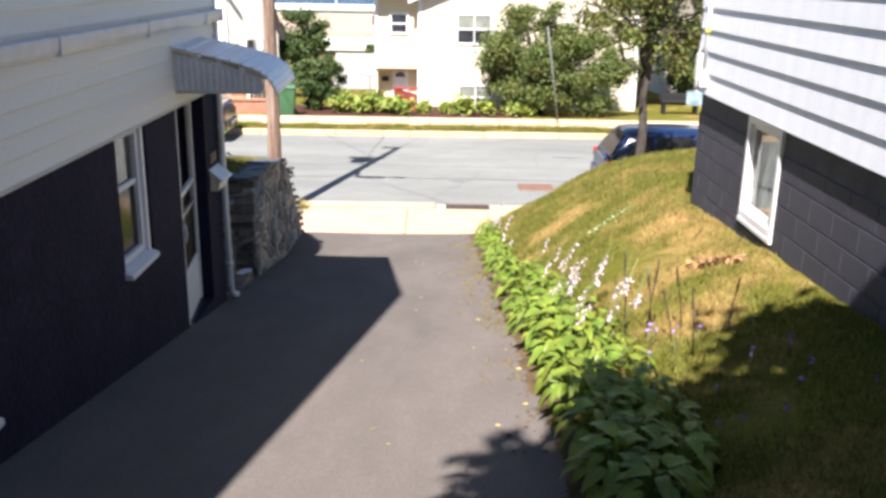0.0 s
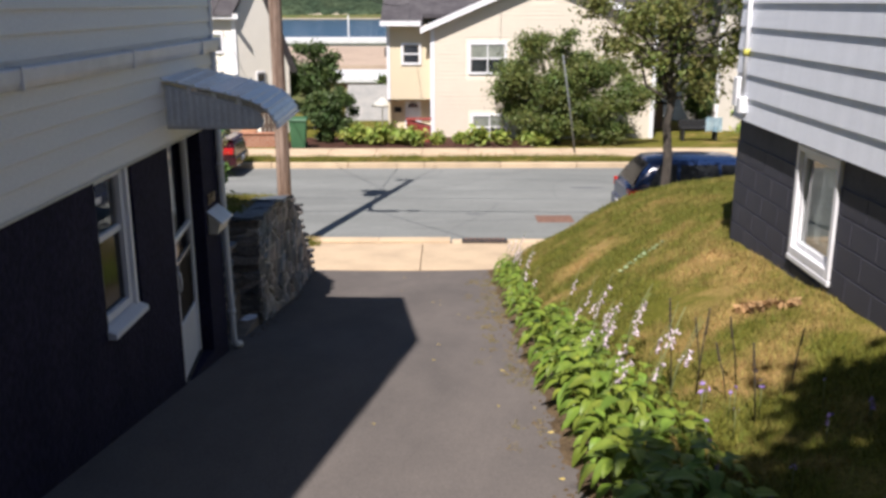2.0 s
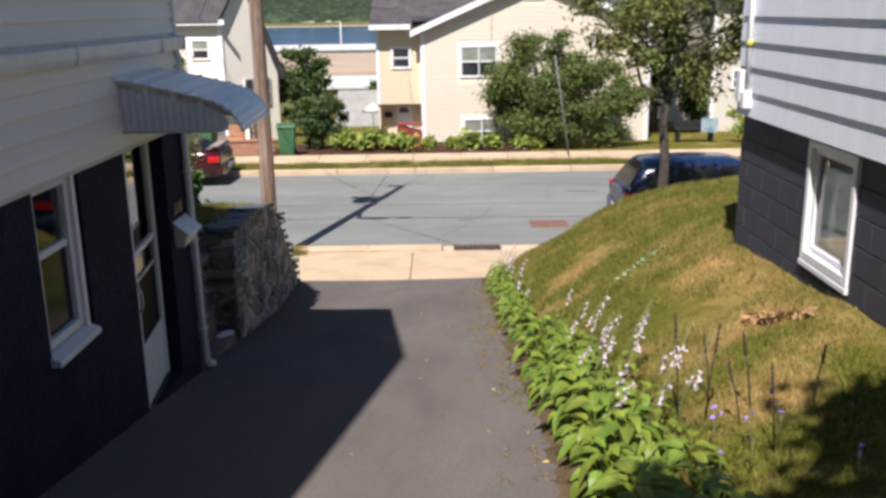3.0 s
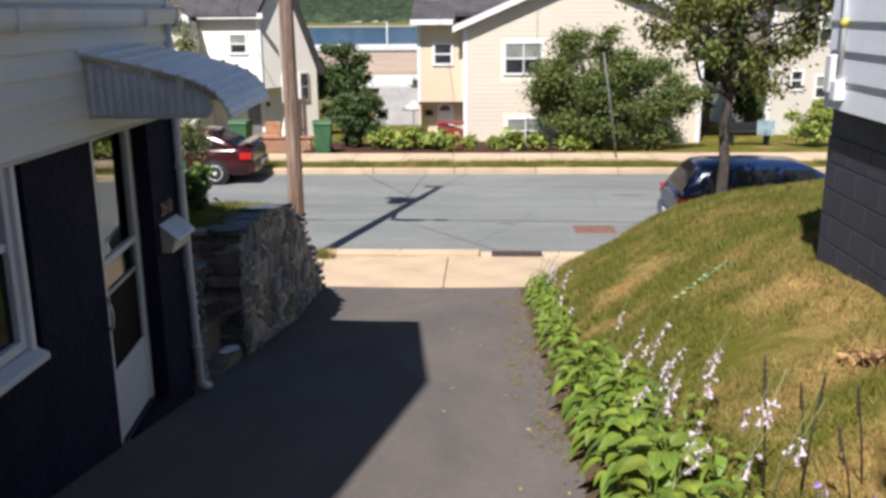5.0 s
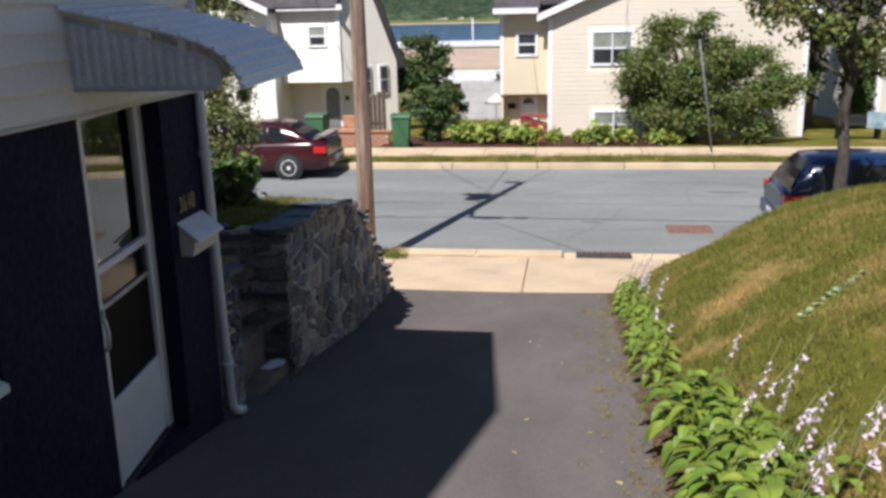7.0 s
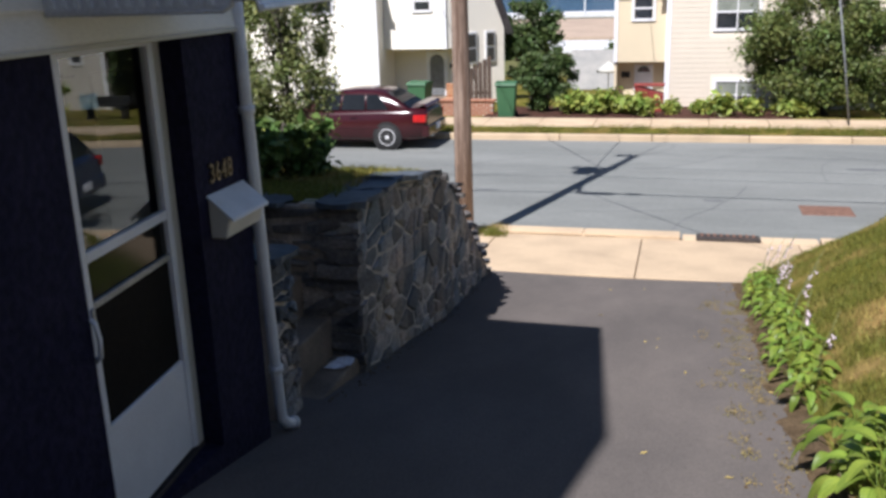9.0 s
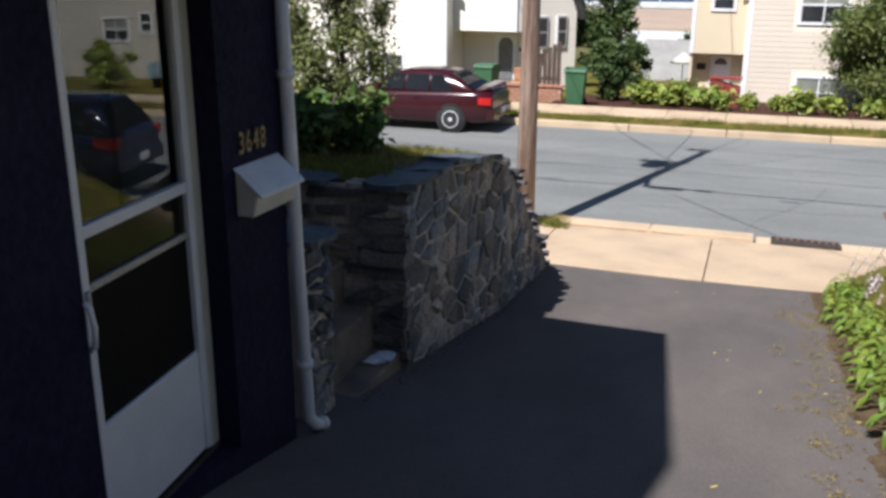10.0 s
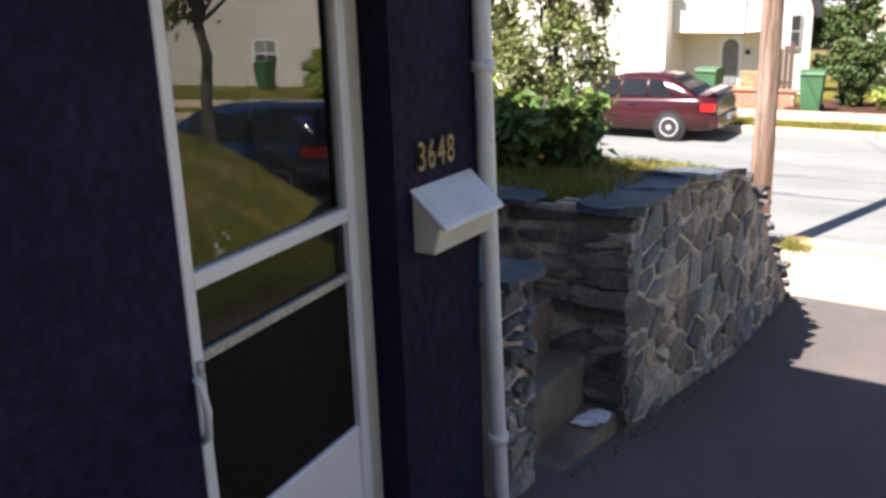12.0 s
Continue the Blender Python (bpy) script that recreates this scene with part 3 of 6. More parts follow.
def blades(name, spots, height, seed):
    """Grass: one thin bent blade for each (x, y, z)."""
    rg = np.random.default_rng(seed)
    p = np.array(spots)
    n = len(p)
    a = rg.random(n) * 2 * math.pi
    u = np.stack([np.cos(a), np.sin(a), np.zeros(n)], 1)
    h = height * (0.5 + rg.random(n))
    lean = rg.normal(size=(n, 3)) * 0.45
    lean[:, 2] = 1
    w = 0.0035 + 0.003 * rg.random(n)
    b0, b1 = p - u * w[:, None], p + u * w[:, None]
    tip = p + lean * h[:, None]
    verts = np.stack([b0, b1, tip], 1).reshape(-1, 3)
    i = np.arange(n) * 3
    me = bpy.data.meshes.new(name)
    me.from_pydata(verts.tolist(), [], np.stack([i, i + 1, i + 2], 1).tolist())
    return me


rg = np.random.default_rng(11)
spots = []
for _ in range(150000):
    x, y = 3.2 + 4.2 * rg.random() ** 1.3, -5.5 + 13.2 * rg.random()
    if x > 5.08 and y < 1.1:
        continue
    if noise.noise((x * 1.3, y * 1.3, 6)) + 0.35 * rg.random() < -0.12:
        continue
    spots.append((x, y, lawn_z(x, y) - 0.004))
solid("lawn_grass", blades("lawn_grass", spots, 0.046, 1), "grass", "short dry grass blades, green with straw patches", "grass", "stuff")
spots = [(x, y, terrace_z(x, y) + 0.03) for x, y in zip(-3.2 + 3.1 * rg.random(18000), 2.28 + 3.4 * rg.random(18000))]
solid("terrace_grass", blades("terrace_grass", spots, 0.05, 2), "grass", "short dry grass on the terrace", "grass", "stuff")
spots = [(x, y, -1.60) for x, y in zip(-9 + 22 * rg.random(26000), 19.47 + 0.95 * rg.random(26000)) if noise.noise((x * 0.9, y, 1)) > -0.18]
solid("strip_grass", blades("strip_grass", spots, 0.11, 3), "grass", "tufts of grass along the far kerb", "grass", "stuff")

spots = [(-0.55 + 0.25 * rg.random() - 0.12 * k, 9.75 + 0.5 * rg.random(), -1.64) for k in (0, 1, 2) for _ in range(260)]
solid("verge_grass", blades("verge_grass", spots, 0.10, 4), "grass", "grass tuft at the pavement edge by the pole", "grass", "stuff")

def lean_edge(y):
    """The foot of the stone wall along the drive."""
    return 0.09 - 0.22 * max(0, y - 4.5) / 3.2


# strip of crumbs and moss along the drive's edge
bm = bmesh.new()
rg2 = random.Random(21)
es = bmesh.new()
prev = None
for i in range(170):
    y = -5.5 + i * 0.078
    w = 0.10 + 0.10 * noise.noise((y * 2.1, 0, 3)) + 0.05 * noise.noise((y * 7, 0, 8))
    row = [es.verts.new((x, y, drive_z(y) + dz)) for x, dz in ((3.16, 0.015), (3.06, 0.012), (3.06 - max(0.02, w), -0.006))]
    if prev:
        for a in (0, 1):
            f = es.faces.new((prev[a], prev[a + 1], row[a + 1], row[a]))
            f.smooth = True
    prev = row
solid("edge_soil", es, "soil", "uneven strip of soil washed onto the driveway edge", "soil", "structure")
for i in range(420):
    x, y = 3.08 - abs(rg2.gauss(0, 0.13)), rg2.uniform(-5, 7.5)
    s = rg2.uniform(0.006, 0.022)
    z = drive_z(y) - 0.004
    tip = bm.verts.new((x, y, z + s * 0.7))
    ring = [bm.verts.new((x + s * rg2.uniform(0.6, 1.2) * math.cos(a), y + s * math.sin(a), z - 0.005)) for a in (0.2, 1.5, 2.9, 4.2, 5.3)]
    for k in range(5):
        bm.faces.new((ring[k], ring[(k + 1) % 5], tip))
for i in range(260):
    y = rg2.uniform(1.3, 7.4)
    x, s = lean_edge(y) + abs(rg2.gauss(0, 0.05)), rg2.uniform(0.005, 0.02)
    z = drive_z(y) - 0.012
    tip = bm.verts.new((x, y, z + s * 0.8))
    ring = [bm.verts.new((x + s * rg2.uniform(0.6, 1.2) * math.cos(a), y + s * math.sin(a), z - 0.005)) for a in (0.2, 1.5, 2.9, 4.2, 5.3)]
    for k in range(5):
        bm.faces.new((ring[k], ring[(k + 1) % 5], tip))
solid("edge_debris", bm, "soil", "crumbs of soil and dry moss at the driveway edge", "debris", "stuff")

# ---- the house on the left: navy ground floor, cream siding above ----
WX = 0.05
LTURN = -1.15
left = thing("left_house", (0, 0, 0), "house with navy stucco ground floor and cream vinyl siding above", "house", turn=LTURN)


def on_left(ob):
    """Sets a thing against the left house, whose wall is not quite in line with the drive."""
    ob.matrix_world = pose(0, 0, 0, 0, 0, LTURN) @ ob.matrix_world
    return ob

bm = bmesh.new()
WIN = (-2.23, -1.58, 0.97, 2.03)
WIN2 = (-5.1, -4.2, 0.86, 2.03)
DOOR = (-0.768, 0.115, -0.04, 2.125)
holed(bm, "x", -0.16, WX, -9.0, 0.62, -0.9, 2.3, [WIN, WIN2, DOOR])
bmesh.ops.remove_doubles(bm, verts=bm.verts, dist=0.0005)
part("stucco_wall", bm, "stucco_navy", left, "dark navy painted rough stucco wall")
part("end_wall", boxes((-9, -0.16, 0.44, 0.62, -0.9, 2.3)), "stucco_navy", left)
part("rear_end_wall", boxes((-9, -0.16, -9.0, -8.82, -0.9, 4.4)), "stucco_navy", left)
part("back_wall", boxes((-9.2, -9.0, -9.0, 0.62, -0.9, 4.4)), "siding_cream", left)
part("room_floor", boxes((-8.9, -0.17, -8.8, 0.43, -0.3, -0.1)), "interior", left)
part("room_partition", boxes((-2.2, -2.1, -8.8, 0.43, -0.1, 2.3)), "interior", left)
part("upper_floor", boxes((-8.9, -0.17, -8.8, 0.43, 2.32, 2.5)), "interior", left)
part("upper_wall", boxes((-0.16, 0.055, -8.6, 0.58, 2.31, 4.4), (-9.0, -0.17, 0.44, 0.58, 2.51, 4.4)), "siding_cream", left)
bm = bmesh.new()
prism(bm, [(-8.6, 4.4), (0.58, 4.4), (-4.0, 6.72)], "x", -0.1, 0.05)
part("gable", bm, "siding_cream", left)
bm = bmesh.new()
prism(bm, [(-8.72, 4.2), (-8.72, 4.32), (-4.0, 6.88), (0.62, 4.4), (0.62, 4.28), (-4.0, 6.76)], "x", -9.3, 0.45)
part("roof", bm, "shingle", left)

# siding boards with their lapped profile
bm = bmesh.new()
prism(bm, [(0.056, 0.0), (0.080, 0.0), (0.084, 0.010), (0.082, 0.024), (0.062, 0.1275), (0.056, 0.1275)], "y", -8.65, 0.585)
board = mesh_of("siding_board", bm)
for i in range(19):
    ob = part("siding_board", board, "siding_cream", left)
    ob.location.z = 2.034 + i * 0.127
part("starter_strip", bevelled(boxes((0.056, 0.092, -8.66, 0.60, 2.014, 2.034)), 0.004), "cream_paint", left)
part("corner_trim", bevelled(boxes((0.02, 0.095, 0.585, 0.645, 2.0, 4.3)), 0.006), "white_metal", left, "grey-white corner trim")

# horizontal eaves-pipe along the siding and the downpipe at the corner
gut = thing("rain_gutter", (0.1, 0.585, 2.72), "white metal gutter fixed along the siding", "gutter")
on_left(gut)
bm = bmesh.new()
prism(bm, [(-0.022, -0.055), (0.035, -0.055), (0.055, -0.02), (0.062, 0.05), (0.05, 0.055), (-0.022, 0.055)], "y", -9.0, 0.03)
part("channel", bevelled(bm, 0.006), "white_metal", gut)
for y in (-0.55, -2.2, -3.8, -5.4):
    part("bracket", bevelled(boxes((-0.02, 0.066, y - 0.012, y + 0.012, -0.06, 0.062)), 0.003), "white_metal", gut)
part("end_cap", bevelled(boxes((-0.022, 0.066, 0.031, 0.045, -0.06, 0.06)), 0.003), "white_metal", gut)

down = thing("downpipe", (0.095, 0.70, -0.28), "white metal rain downpipe with elbow at the base", "downpipe")
bm = bmesh.new()
tube(bm, [(0, -0.10, 2.95), (0, -0.085, 2.0), (0, -0.045, 1.0), (0, 0, 0.20), (0.0, 0.01, 0.10), (0.02, 0.04, 0.05), (0.03, 0.10, 0.03)], 0.033, 10)
part("pipe", bm, "white_metal", down)
for z, y in ((0.42, -0.012), (1.9, -0.082)):
    bm = bmesh.new()
    tube(bm, [(0, y, z - 0.02), (0, y, z + 0.02)], 0.043, 10)
    part("strap", bm, "white_metal", down)
bm = bmesh.new()
tube(bm, [(0.027, 0.085, 0.036), (0.032, 0.112, 0.026)], 0.038, 10)
part("outlet", bm, "white_metal", down)


def sash_window(name, x, y0, y1, z0, z1, label, face=1, glassy="glass", parent=None):
    """A white framed window in a wall across x, set back in its opening, with two sashes."""
    w = thing(name, (x, y0, z0), label, "window")
    d, h = y1 - y0, z1 - z0
    a, b = (-0.02, 0.04) if face > 0 else (-0.04, 0.02)
    fr = 0.055
    part("frame", bevelled(boxes((a, b, 0, fr, 0, h), (a, b, d - fr, d, 0, h), (a, b, fr, d - fr, 0, fr), (a, b, fr, d - fr, h - fr, h)), 0.004), "white_paint", w)
    part("meeting_rail", bevelled(boxes((a * 0.6, b * 0.6, fr, d - fr, h * 0.55, h * 0.55 + 0.045)), 0.004), "white_paint", w)
    part("pane", boxes((-0.004, 0.004, fr, d - fr, fr, h * 0.55)), "screen_glass", w)
    part("pane", boxes((-0.008, 0.0, fr, d - fr, h * 0.55 + 0.045, h - fr)), glassy, w)
    return w


wl = on_left(sash_window("window_left", -0.015, -2.22, -1.69, 1.035, 2.02, "white sash window set back in the navy wall", 1))
part("jamb_board", bevelled(boxes((-0.02, 0.065, 0.532, 0.58, -0.04, 1.0)), 0.004), "white_paint", wl)
bm = bmesh.new()
prism(bm, [(-0.03, -0.08), (0.125, -0.08), (0.125, -0.042), (0.05, -0.012), (-0.03, -0.004)], "y", -0.03, 0.595)
part("sill", bevelled(bm, 0.005), "white_paint", wl)
wl2 = on_left(sash_window("window_left", -0.03, -5.06, -4.30, 0.91, 2.02, "white sash window further up the navy wall", 1))
bm = bmesh.new()
prism(bm, [(-0.05, -0.08), (0.105, -0.08), (0.105, -0.042), (0.03, -0.012), (-0.05, -0.004)], "y", -0.03, 0.85)
part("sill", bevelled(bm, 0.005), "white_paint", wl2)

# storm door
door = thing("storm_door", (-0.068, 0.078, 0.0), "white aluminium storm door with three glass panes, pushed to", "door", turn=5.4)
H = 2.11
part("door_frame", bevelled(boxes((-0.05, -0.024, -0.88, -0.846, -0.02, H), (-0.05, 0.012, -0.048, 0.032, -0.02, H), (-0.05, 0.012, -0.846, -0.048, H - 0.05, H)), 0.004),
     "cream_paint", door, "cream-white jamb")
part("hinge_stile", bevelled(boxes((-0.02, 0.022, -0.10, -0.052, 0.004, H - 0.055)), 0.004), "white_paint", door)
part("latch_stile", bevelled(boxes((-0.02, 0.022, -0.846, -0.806, 0.004, H - 0.055)), 0.004), "white_paint", door)
part("top_rail", bevelled(boxes((-0.02, 0.022, -0.806, -0.10, H - 0.12, H - 0.055)), 0.004), "white_paint", door)
part("mid_rail", bevelled(boxes((-0.02, 0.020, -0.806, -0.10, 1.195, 1.24)), 0.004), "white_paint", door)
part("sash_rail", bevelled(boxes((-0.02, 0.014, -0.806, -0.10, 1.0, 1.03)), 0.003), "steel", door)
part("kick_panel", bevelled(boxes((-0.018, 0.012, -0.806, -0.10, 0.004, 0.485)), 0.006), "white_paint", door)
part("glass_pane", boxes((-0.006, 0.0, -0.806, -0.10, 1.24, H - 0.12)), "glass", door)
part("glass_pane", boxes((-0.008, -0.002, -0.806, -0.10, 1.03, 1.195)), "screen_glass", door)
part("glass_pane", boxes((-0.010, -0.004, -0.806, -0.10, 0.485, 1.0)), "insect_screen", door)
bm = bmesh.new()
tube(bm, [(0.022, -0.848, 0.98), (0.042, -0.848, 0.96), (0.05, -0.846, 0.89), (0.042, -0.844, 0.82), (0.022, -0.844, 0.80)], 0.011, 8)
handle = part("handle", bm, "white_metal", door, "curved white pull handle")
part("latch_plate", bevelled(boxes((0.0222, 0.034, -0.842, -0.818, 0.955, 1.02)), 0.004), "steel", handle)
part("threshold", bevelled(boxes((-0.10, 0.02, -0.85, 0.03, -0.07, -0.018)), 0.006), "iron_dark", door)
inner = thing("inner_door", (-0.155, 0.05, 0.0), "dark brown panelled house door behind the storm door", "door")
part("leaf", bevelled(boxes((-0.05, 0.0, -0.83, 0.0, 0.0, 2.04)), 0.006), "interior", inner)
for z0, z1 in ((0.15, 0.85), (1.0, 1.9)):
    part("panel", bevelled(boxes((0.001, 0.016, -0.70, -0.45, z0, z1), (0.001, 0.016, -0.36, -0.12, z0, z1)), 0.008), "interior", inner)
part("curtain_strip", boxes((0.018, 0.03, -0.33, -0.27, 0.5, 1.2)), "curtain", inner)

# mailbox and house number
mail = on_left(thing("mailbox", (WX, 0.20, 1.045), "white metal wall mailbox with a sloping lid", "mailbox"))
bm = bmesh.new()
prism(bm, [(0.0, 0.0), (0.085, 0.0), (0.108, 0.095), (0.0, 0.2)], "y", 0.0, 0.365)
part("body", bevelled(bm, 0.006), "cream_paint", mail)
# the lid's sky sheen is put into a whiter colour than the body's
bm = bmesh.new()
prism(bm, [(0.0, 0.217), (0.0, 0.207), (0.122, 0.098), (0.132, 0.086), (0.138, 0.091), (0.131, 0.107)], "y", -0.008, 0.373)
part("lid", bevelled(bm, 0.003), "white_metal", mail, "white lid with sky sheen painted as a brighter white")

number = on_left(thing("house_number", (WX, 0.225, 1.315), "bronze house number 3648 on the navy wall", "number"))
for i, ch in enumerate("3648"):
    cu = bpy.data.curves.new("digit", "FONT")
    cu.body = ch
    cu.size = 0.135
    cu.extrude = 0.006
    cu.bevel_depth = 0.0015
    tmp = bpy.data.objects.new("digit_text", cu)
    scene.collection.objects.link(tmp)
    dg = bpy.context.evaluated_depsgraph_get()
    me = bpy.data.meshes.new_from_object(tmp.evaluated_get(dg))
    bpy.data.objects.remove(tmp)
    me.materials.clear()
    ob = part("digit", me, "bronze", number)
    ob.matrix_local = Matrix.Translation((0.009, i * 0.058, 0)) @ Matrix(((0, 0, 1, 0), (0.72, 0, 0, 0), (0, 1, 0, 0), (0, 0, 0, 1)))

# plain house wall that closes the yard at the top of the drive
solid("wall_back", boxes((-3, 14, -14.4, -14.1, 1.5, 7.4)), "block_grey", "plain grey house wall at the top of the drive", "wall", "structure")

# metal awning over the door
awn = thing("door_awning", (0.08, -0.80, 2.15), "ribbed white aluminium awning over the door", "awning")
on_left(awn)
awn.matrix_world = awn.matrix_world @ pose(0, 0, 0, 1.8, 0, 0)
curve = [(0.0, 0.372), (0.12, 0.348), (0.24, 0.322), (0.36, 0.296), (0.48, 0.266), (0.58, 0.240), (0.67, 0.210), (0.735, 0.178), (0.785, 0.138), (0.822, 0.088), (0.845, 0.042), (0.856, 0.0)]
for i, ((xa, za), (xb, zb)) in enumerate(zip(curve, curve[1:])):
    d = Vector((xb - xa, zb - za)).normalized()
    nx, nz = -d.y, d.x
    bm = bmesh.new()
    prism(bm, [(xa, za - 0.003), (xa + nx * 0.004, za + nz * 0.004), (xb - d.x * 0.018 + nx * 0.006, zb - d.y * 0.018 + nz * 0.006),
               (xb - d.x * 0.014 + nx * 0.019, zb - d.y * 0.014 + nz * 0.019), (xb + nx * 0.019, zb + nz * 0.019), (xb, zb - 0.003)], "y", -0.035, 0.86)
    part("slat", bm, "awning_metal", awn)
for y in (0.0, 0.855):
    bm = bmesh.new()
    side = [(0.0, 0.0), (0.70, 0.0), (0.735, 0.02), (0.745, 0.06), (0.72, 0.11), (0.66, 0.145), (0.5, 0.195), (0.3, 0.255), (0.0, 0.33)]
    prism(bm, side, "y", y, y + 0.012)
    # groove shade is painted: the panel is darker than its ribs
    pan = part("side_panel", bm, "awning_side", awn, "ribbed side panel with shade between the ribs painted grey")
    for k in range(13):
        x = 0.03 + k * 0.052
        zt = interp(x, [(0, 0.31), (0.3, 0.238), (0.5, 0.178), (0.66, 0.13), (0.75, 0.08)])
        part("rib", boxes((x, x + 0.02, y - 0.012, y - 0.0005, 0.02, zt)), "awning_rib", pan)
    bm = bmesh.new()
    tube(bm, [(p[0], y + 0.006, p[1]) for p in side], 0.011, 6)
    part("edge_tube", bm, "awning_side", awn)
    bm = bmesh.new()
    tube(bm, [(p, y - 0.02 if y < 0.4 else y + 0.03, q - 0.006) for p, q in curve], 0.009, 6)
    part("edge_tube", bm, "awning_side", awn)
    for x in (0.17, 0.36, 0.55):
        za = interp(x, [(0, 0.33), (0.3, 0.255), (0.5, 0.195), (0.66, 0.145)])
        part("bracket", bevelled(boxes((x, x + 0.035, y - 0.003, y + 0.014, za - 0.02, interp(x, curve) - 0.006)), 0.002), "awning_metal", awn)
part("wall_strip", boxes((-0.03, 0.0, -0.04, 0.91, 0.355, 0.40)), "awning_metal", awn)


# ---- stone wall and garden steps ----
def clip(poly, px, py, nx, ny):
    """The part of a polygon on the inner side of a line."""
    out = []
    for i in range(len(poly)):
        a, b = poly[i], poly[(i + 1) % len(poly)]
        da, db = (a[0] - px) * nx + (a[1] - py) * ny, (b[0] - px) * nx + (b[1] - py) * ny
        if da <= 0:
            out.append(a)
        if (da < 0) != (db < 0) and abs(da - db) > 1e-9:
            t = da / (da - db)
            out.append((a[0] + (b[0] - a[0]) * t, a[1] + (b[1] - a[1]) * t))
    return out


def stone_cells(outline, nx, ny, seed, squash=1.0, gap=0.012):
    """Irregular stones that fill a convex outline (u, v), each drawn in by the joint."""
    rg = random.Random(seed)
    us, vs = [p[0] for p in outline], [p[1] for p in outline]
    u0, u1, v0, v1 = min(us), max(us), min(vs), max(vs)
    pts = []
    for j in range(ny):
        for i in range(nx):
            coarse = noise.noise((i * 0.33, j * 0.33, seed * 3.7))
            if rg.random() < 0.46 + 0.75 * coarse:
                continue
            pts.append((u0 + (i + 0.5 + (0.5 if j % 2 else 0) + rg.uniform(-0.42, 0.42)) * (u1 - u0) / nx,
                        v0 + (j + 0.5 + rg.uniform(-0.42, 0.42)) * (v1 - v0) / ny))
    cells = []
    for p in pts:
        poly = list(outline)
        for q in pts:
            if q is p or abs(q[0] - p[0]) > 4 * (u1 - u0) / nx or abs(q[1] - p[1]) > 4 * (v1 - v0) / ny:
                continue
            dx, dy = q[0] - p[0], (q[1] - p[1]) * squash * squash
            n = math.hypot(dx, dy)
            mx, my = (p[0] + q[0]) / 2, (p[1] + q[1]) / 2
            k = gap * rg.uniform(0.6, 1.5) / 2
            poly = clip(poly, mx - dx / n * k, my - dy / n * k, dx / n, dy / n)
            if len(poly) < 3:
                break
        if len(poly) >= 3:
            area = abs(sum(a[0] * b[1] - b[0] * a[1] for a, b in zip(poly, poly[1:] + poly[:1]))) / 2
            if area > 0.0012:
                cells.append(poly)
    return cells


def stones(parent, cells, place, seed, material, proud=(0.012, 0.05)):
    """Each cell becomes a stone: an uneven front cap, bevelled back to the joint. place(u, v, depth) gives the point."""
    rg = random.Random(seed)
    for poly in cells:
        cu, cv = sum(p[0] for p in poly) / len(poly), sum(p[1] for p in poly) / len(poly)
        bm = bmesh.new()
        d = rg.uniform(*proud)
        tu, tv = rg.uniform(-0.05, 0.05), rg.uniform(-0.05, 0.05)
        base = [bm.verts.new(place(u, v, -0.03)) for u, v in poly]
        mid = [bm.verts.new(place(u, v, d * 0.5)) for u, v in poly]
        k = 0.93
        top = [bm.verts.new(place(cu + (u - cu) * k, cv + (v - cv) * k, d + tu * (u - cu) + tv * (v - cv) + rg.uniform(-0.004, 0.004))) for u, v in poly]
        for a, b in ((base, mid), (mid, top)):
            for i in range(len(poly)):
                j = (i + 1) % len(poly)
                bm.faces.new((a[i], a[j], b[j], b[i]))
        # the front breaks into a few facets round an off-centre high point
        ou, ov = rg.uniform(0.2, 0.8), rg.uniform(0.2, 0.8)
        pu = cu + (poly[0][0] - cu) * (ou - 0.5) + (poly[len(poly) // 2][0] - cu) * (0.5 - ou) * 0.4
        pv = cv + (poly[0][1] - cv) * (ov - 0.5) + (poly[len(poly) // 2][1] - cv) * (0.5 - ov) * 0.4
        peak = bm.verts.new(place(pu, pv, d + rg.uniform(0.0, 0.022)))
        for i in range(len(poly)):
            bm.faces.new((top[i], top[(i + 1) % len(poly)], peak))
        part("stone", bm, material, parent)


wall_prof = [(2.16, -0.62), (2.16, 0.74), (3.0, 0.71), (4.25, 0.53), (4.75, 0.38), (5.35, 0.08), (5.8, -0.25), (6.5, -0.72), (7.2, -1.2), (7.74, -1.60), (7.0, -1.45), (4.5, -1.02)]


def lean_x(y):
    return 0.075 - 0.22 * max(0, (y - 4.5)) / 3.2


stone_wall = thing("stone_wall", (0, 2.16, -0.5), "mortared fieldstone retaining wall with a slate cap", "wall")
bm = bmesh.new()
fr = [bm.verts.new((lean_x(y), y - 2.16, z + 0.5)) for y, z in wall_prof]
bk = [bm.verts.new((lean_x(y) - 0.42, y - 2.16, z + 0.5)) for y, z in wall_prof]
n = len(wall_prof)
bm.faces.new(fr)
bm.faces.new(bk[::-1])
for i in range(n):
    bm.faces.new((fr[i], bk[i], bk[(i + 1) % n], fr[(i + 1) % n]))
bmesh.ops.triangulate(bm, faces=[f for f in bm.faces if len(f.verts) > 4])
part("core", bm, "mortar", stone_wall, "pale grey mortar")
# end face: its shade is put into darker mortar and stone
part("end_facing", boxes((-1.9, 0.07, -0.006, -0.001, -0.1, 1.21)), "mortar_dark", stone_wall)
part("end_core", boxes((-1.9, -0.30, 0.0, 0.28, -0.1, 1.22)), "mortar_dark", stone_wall)
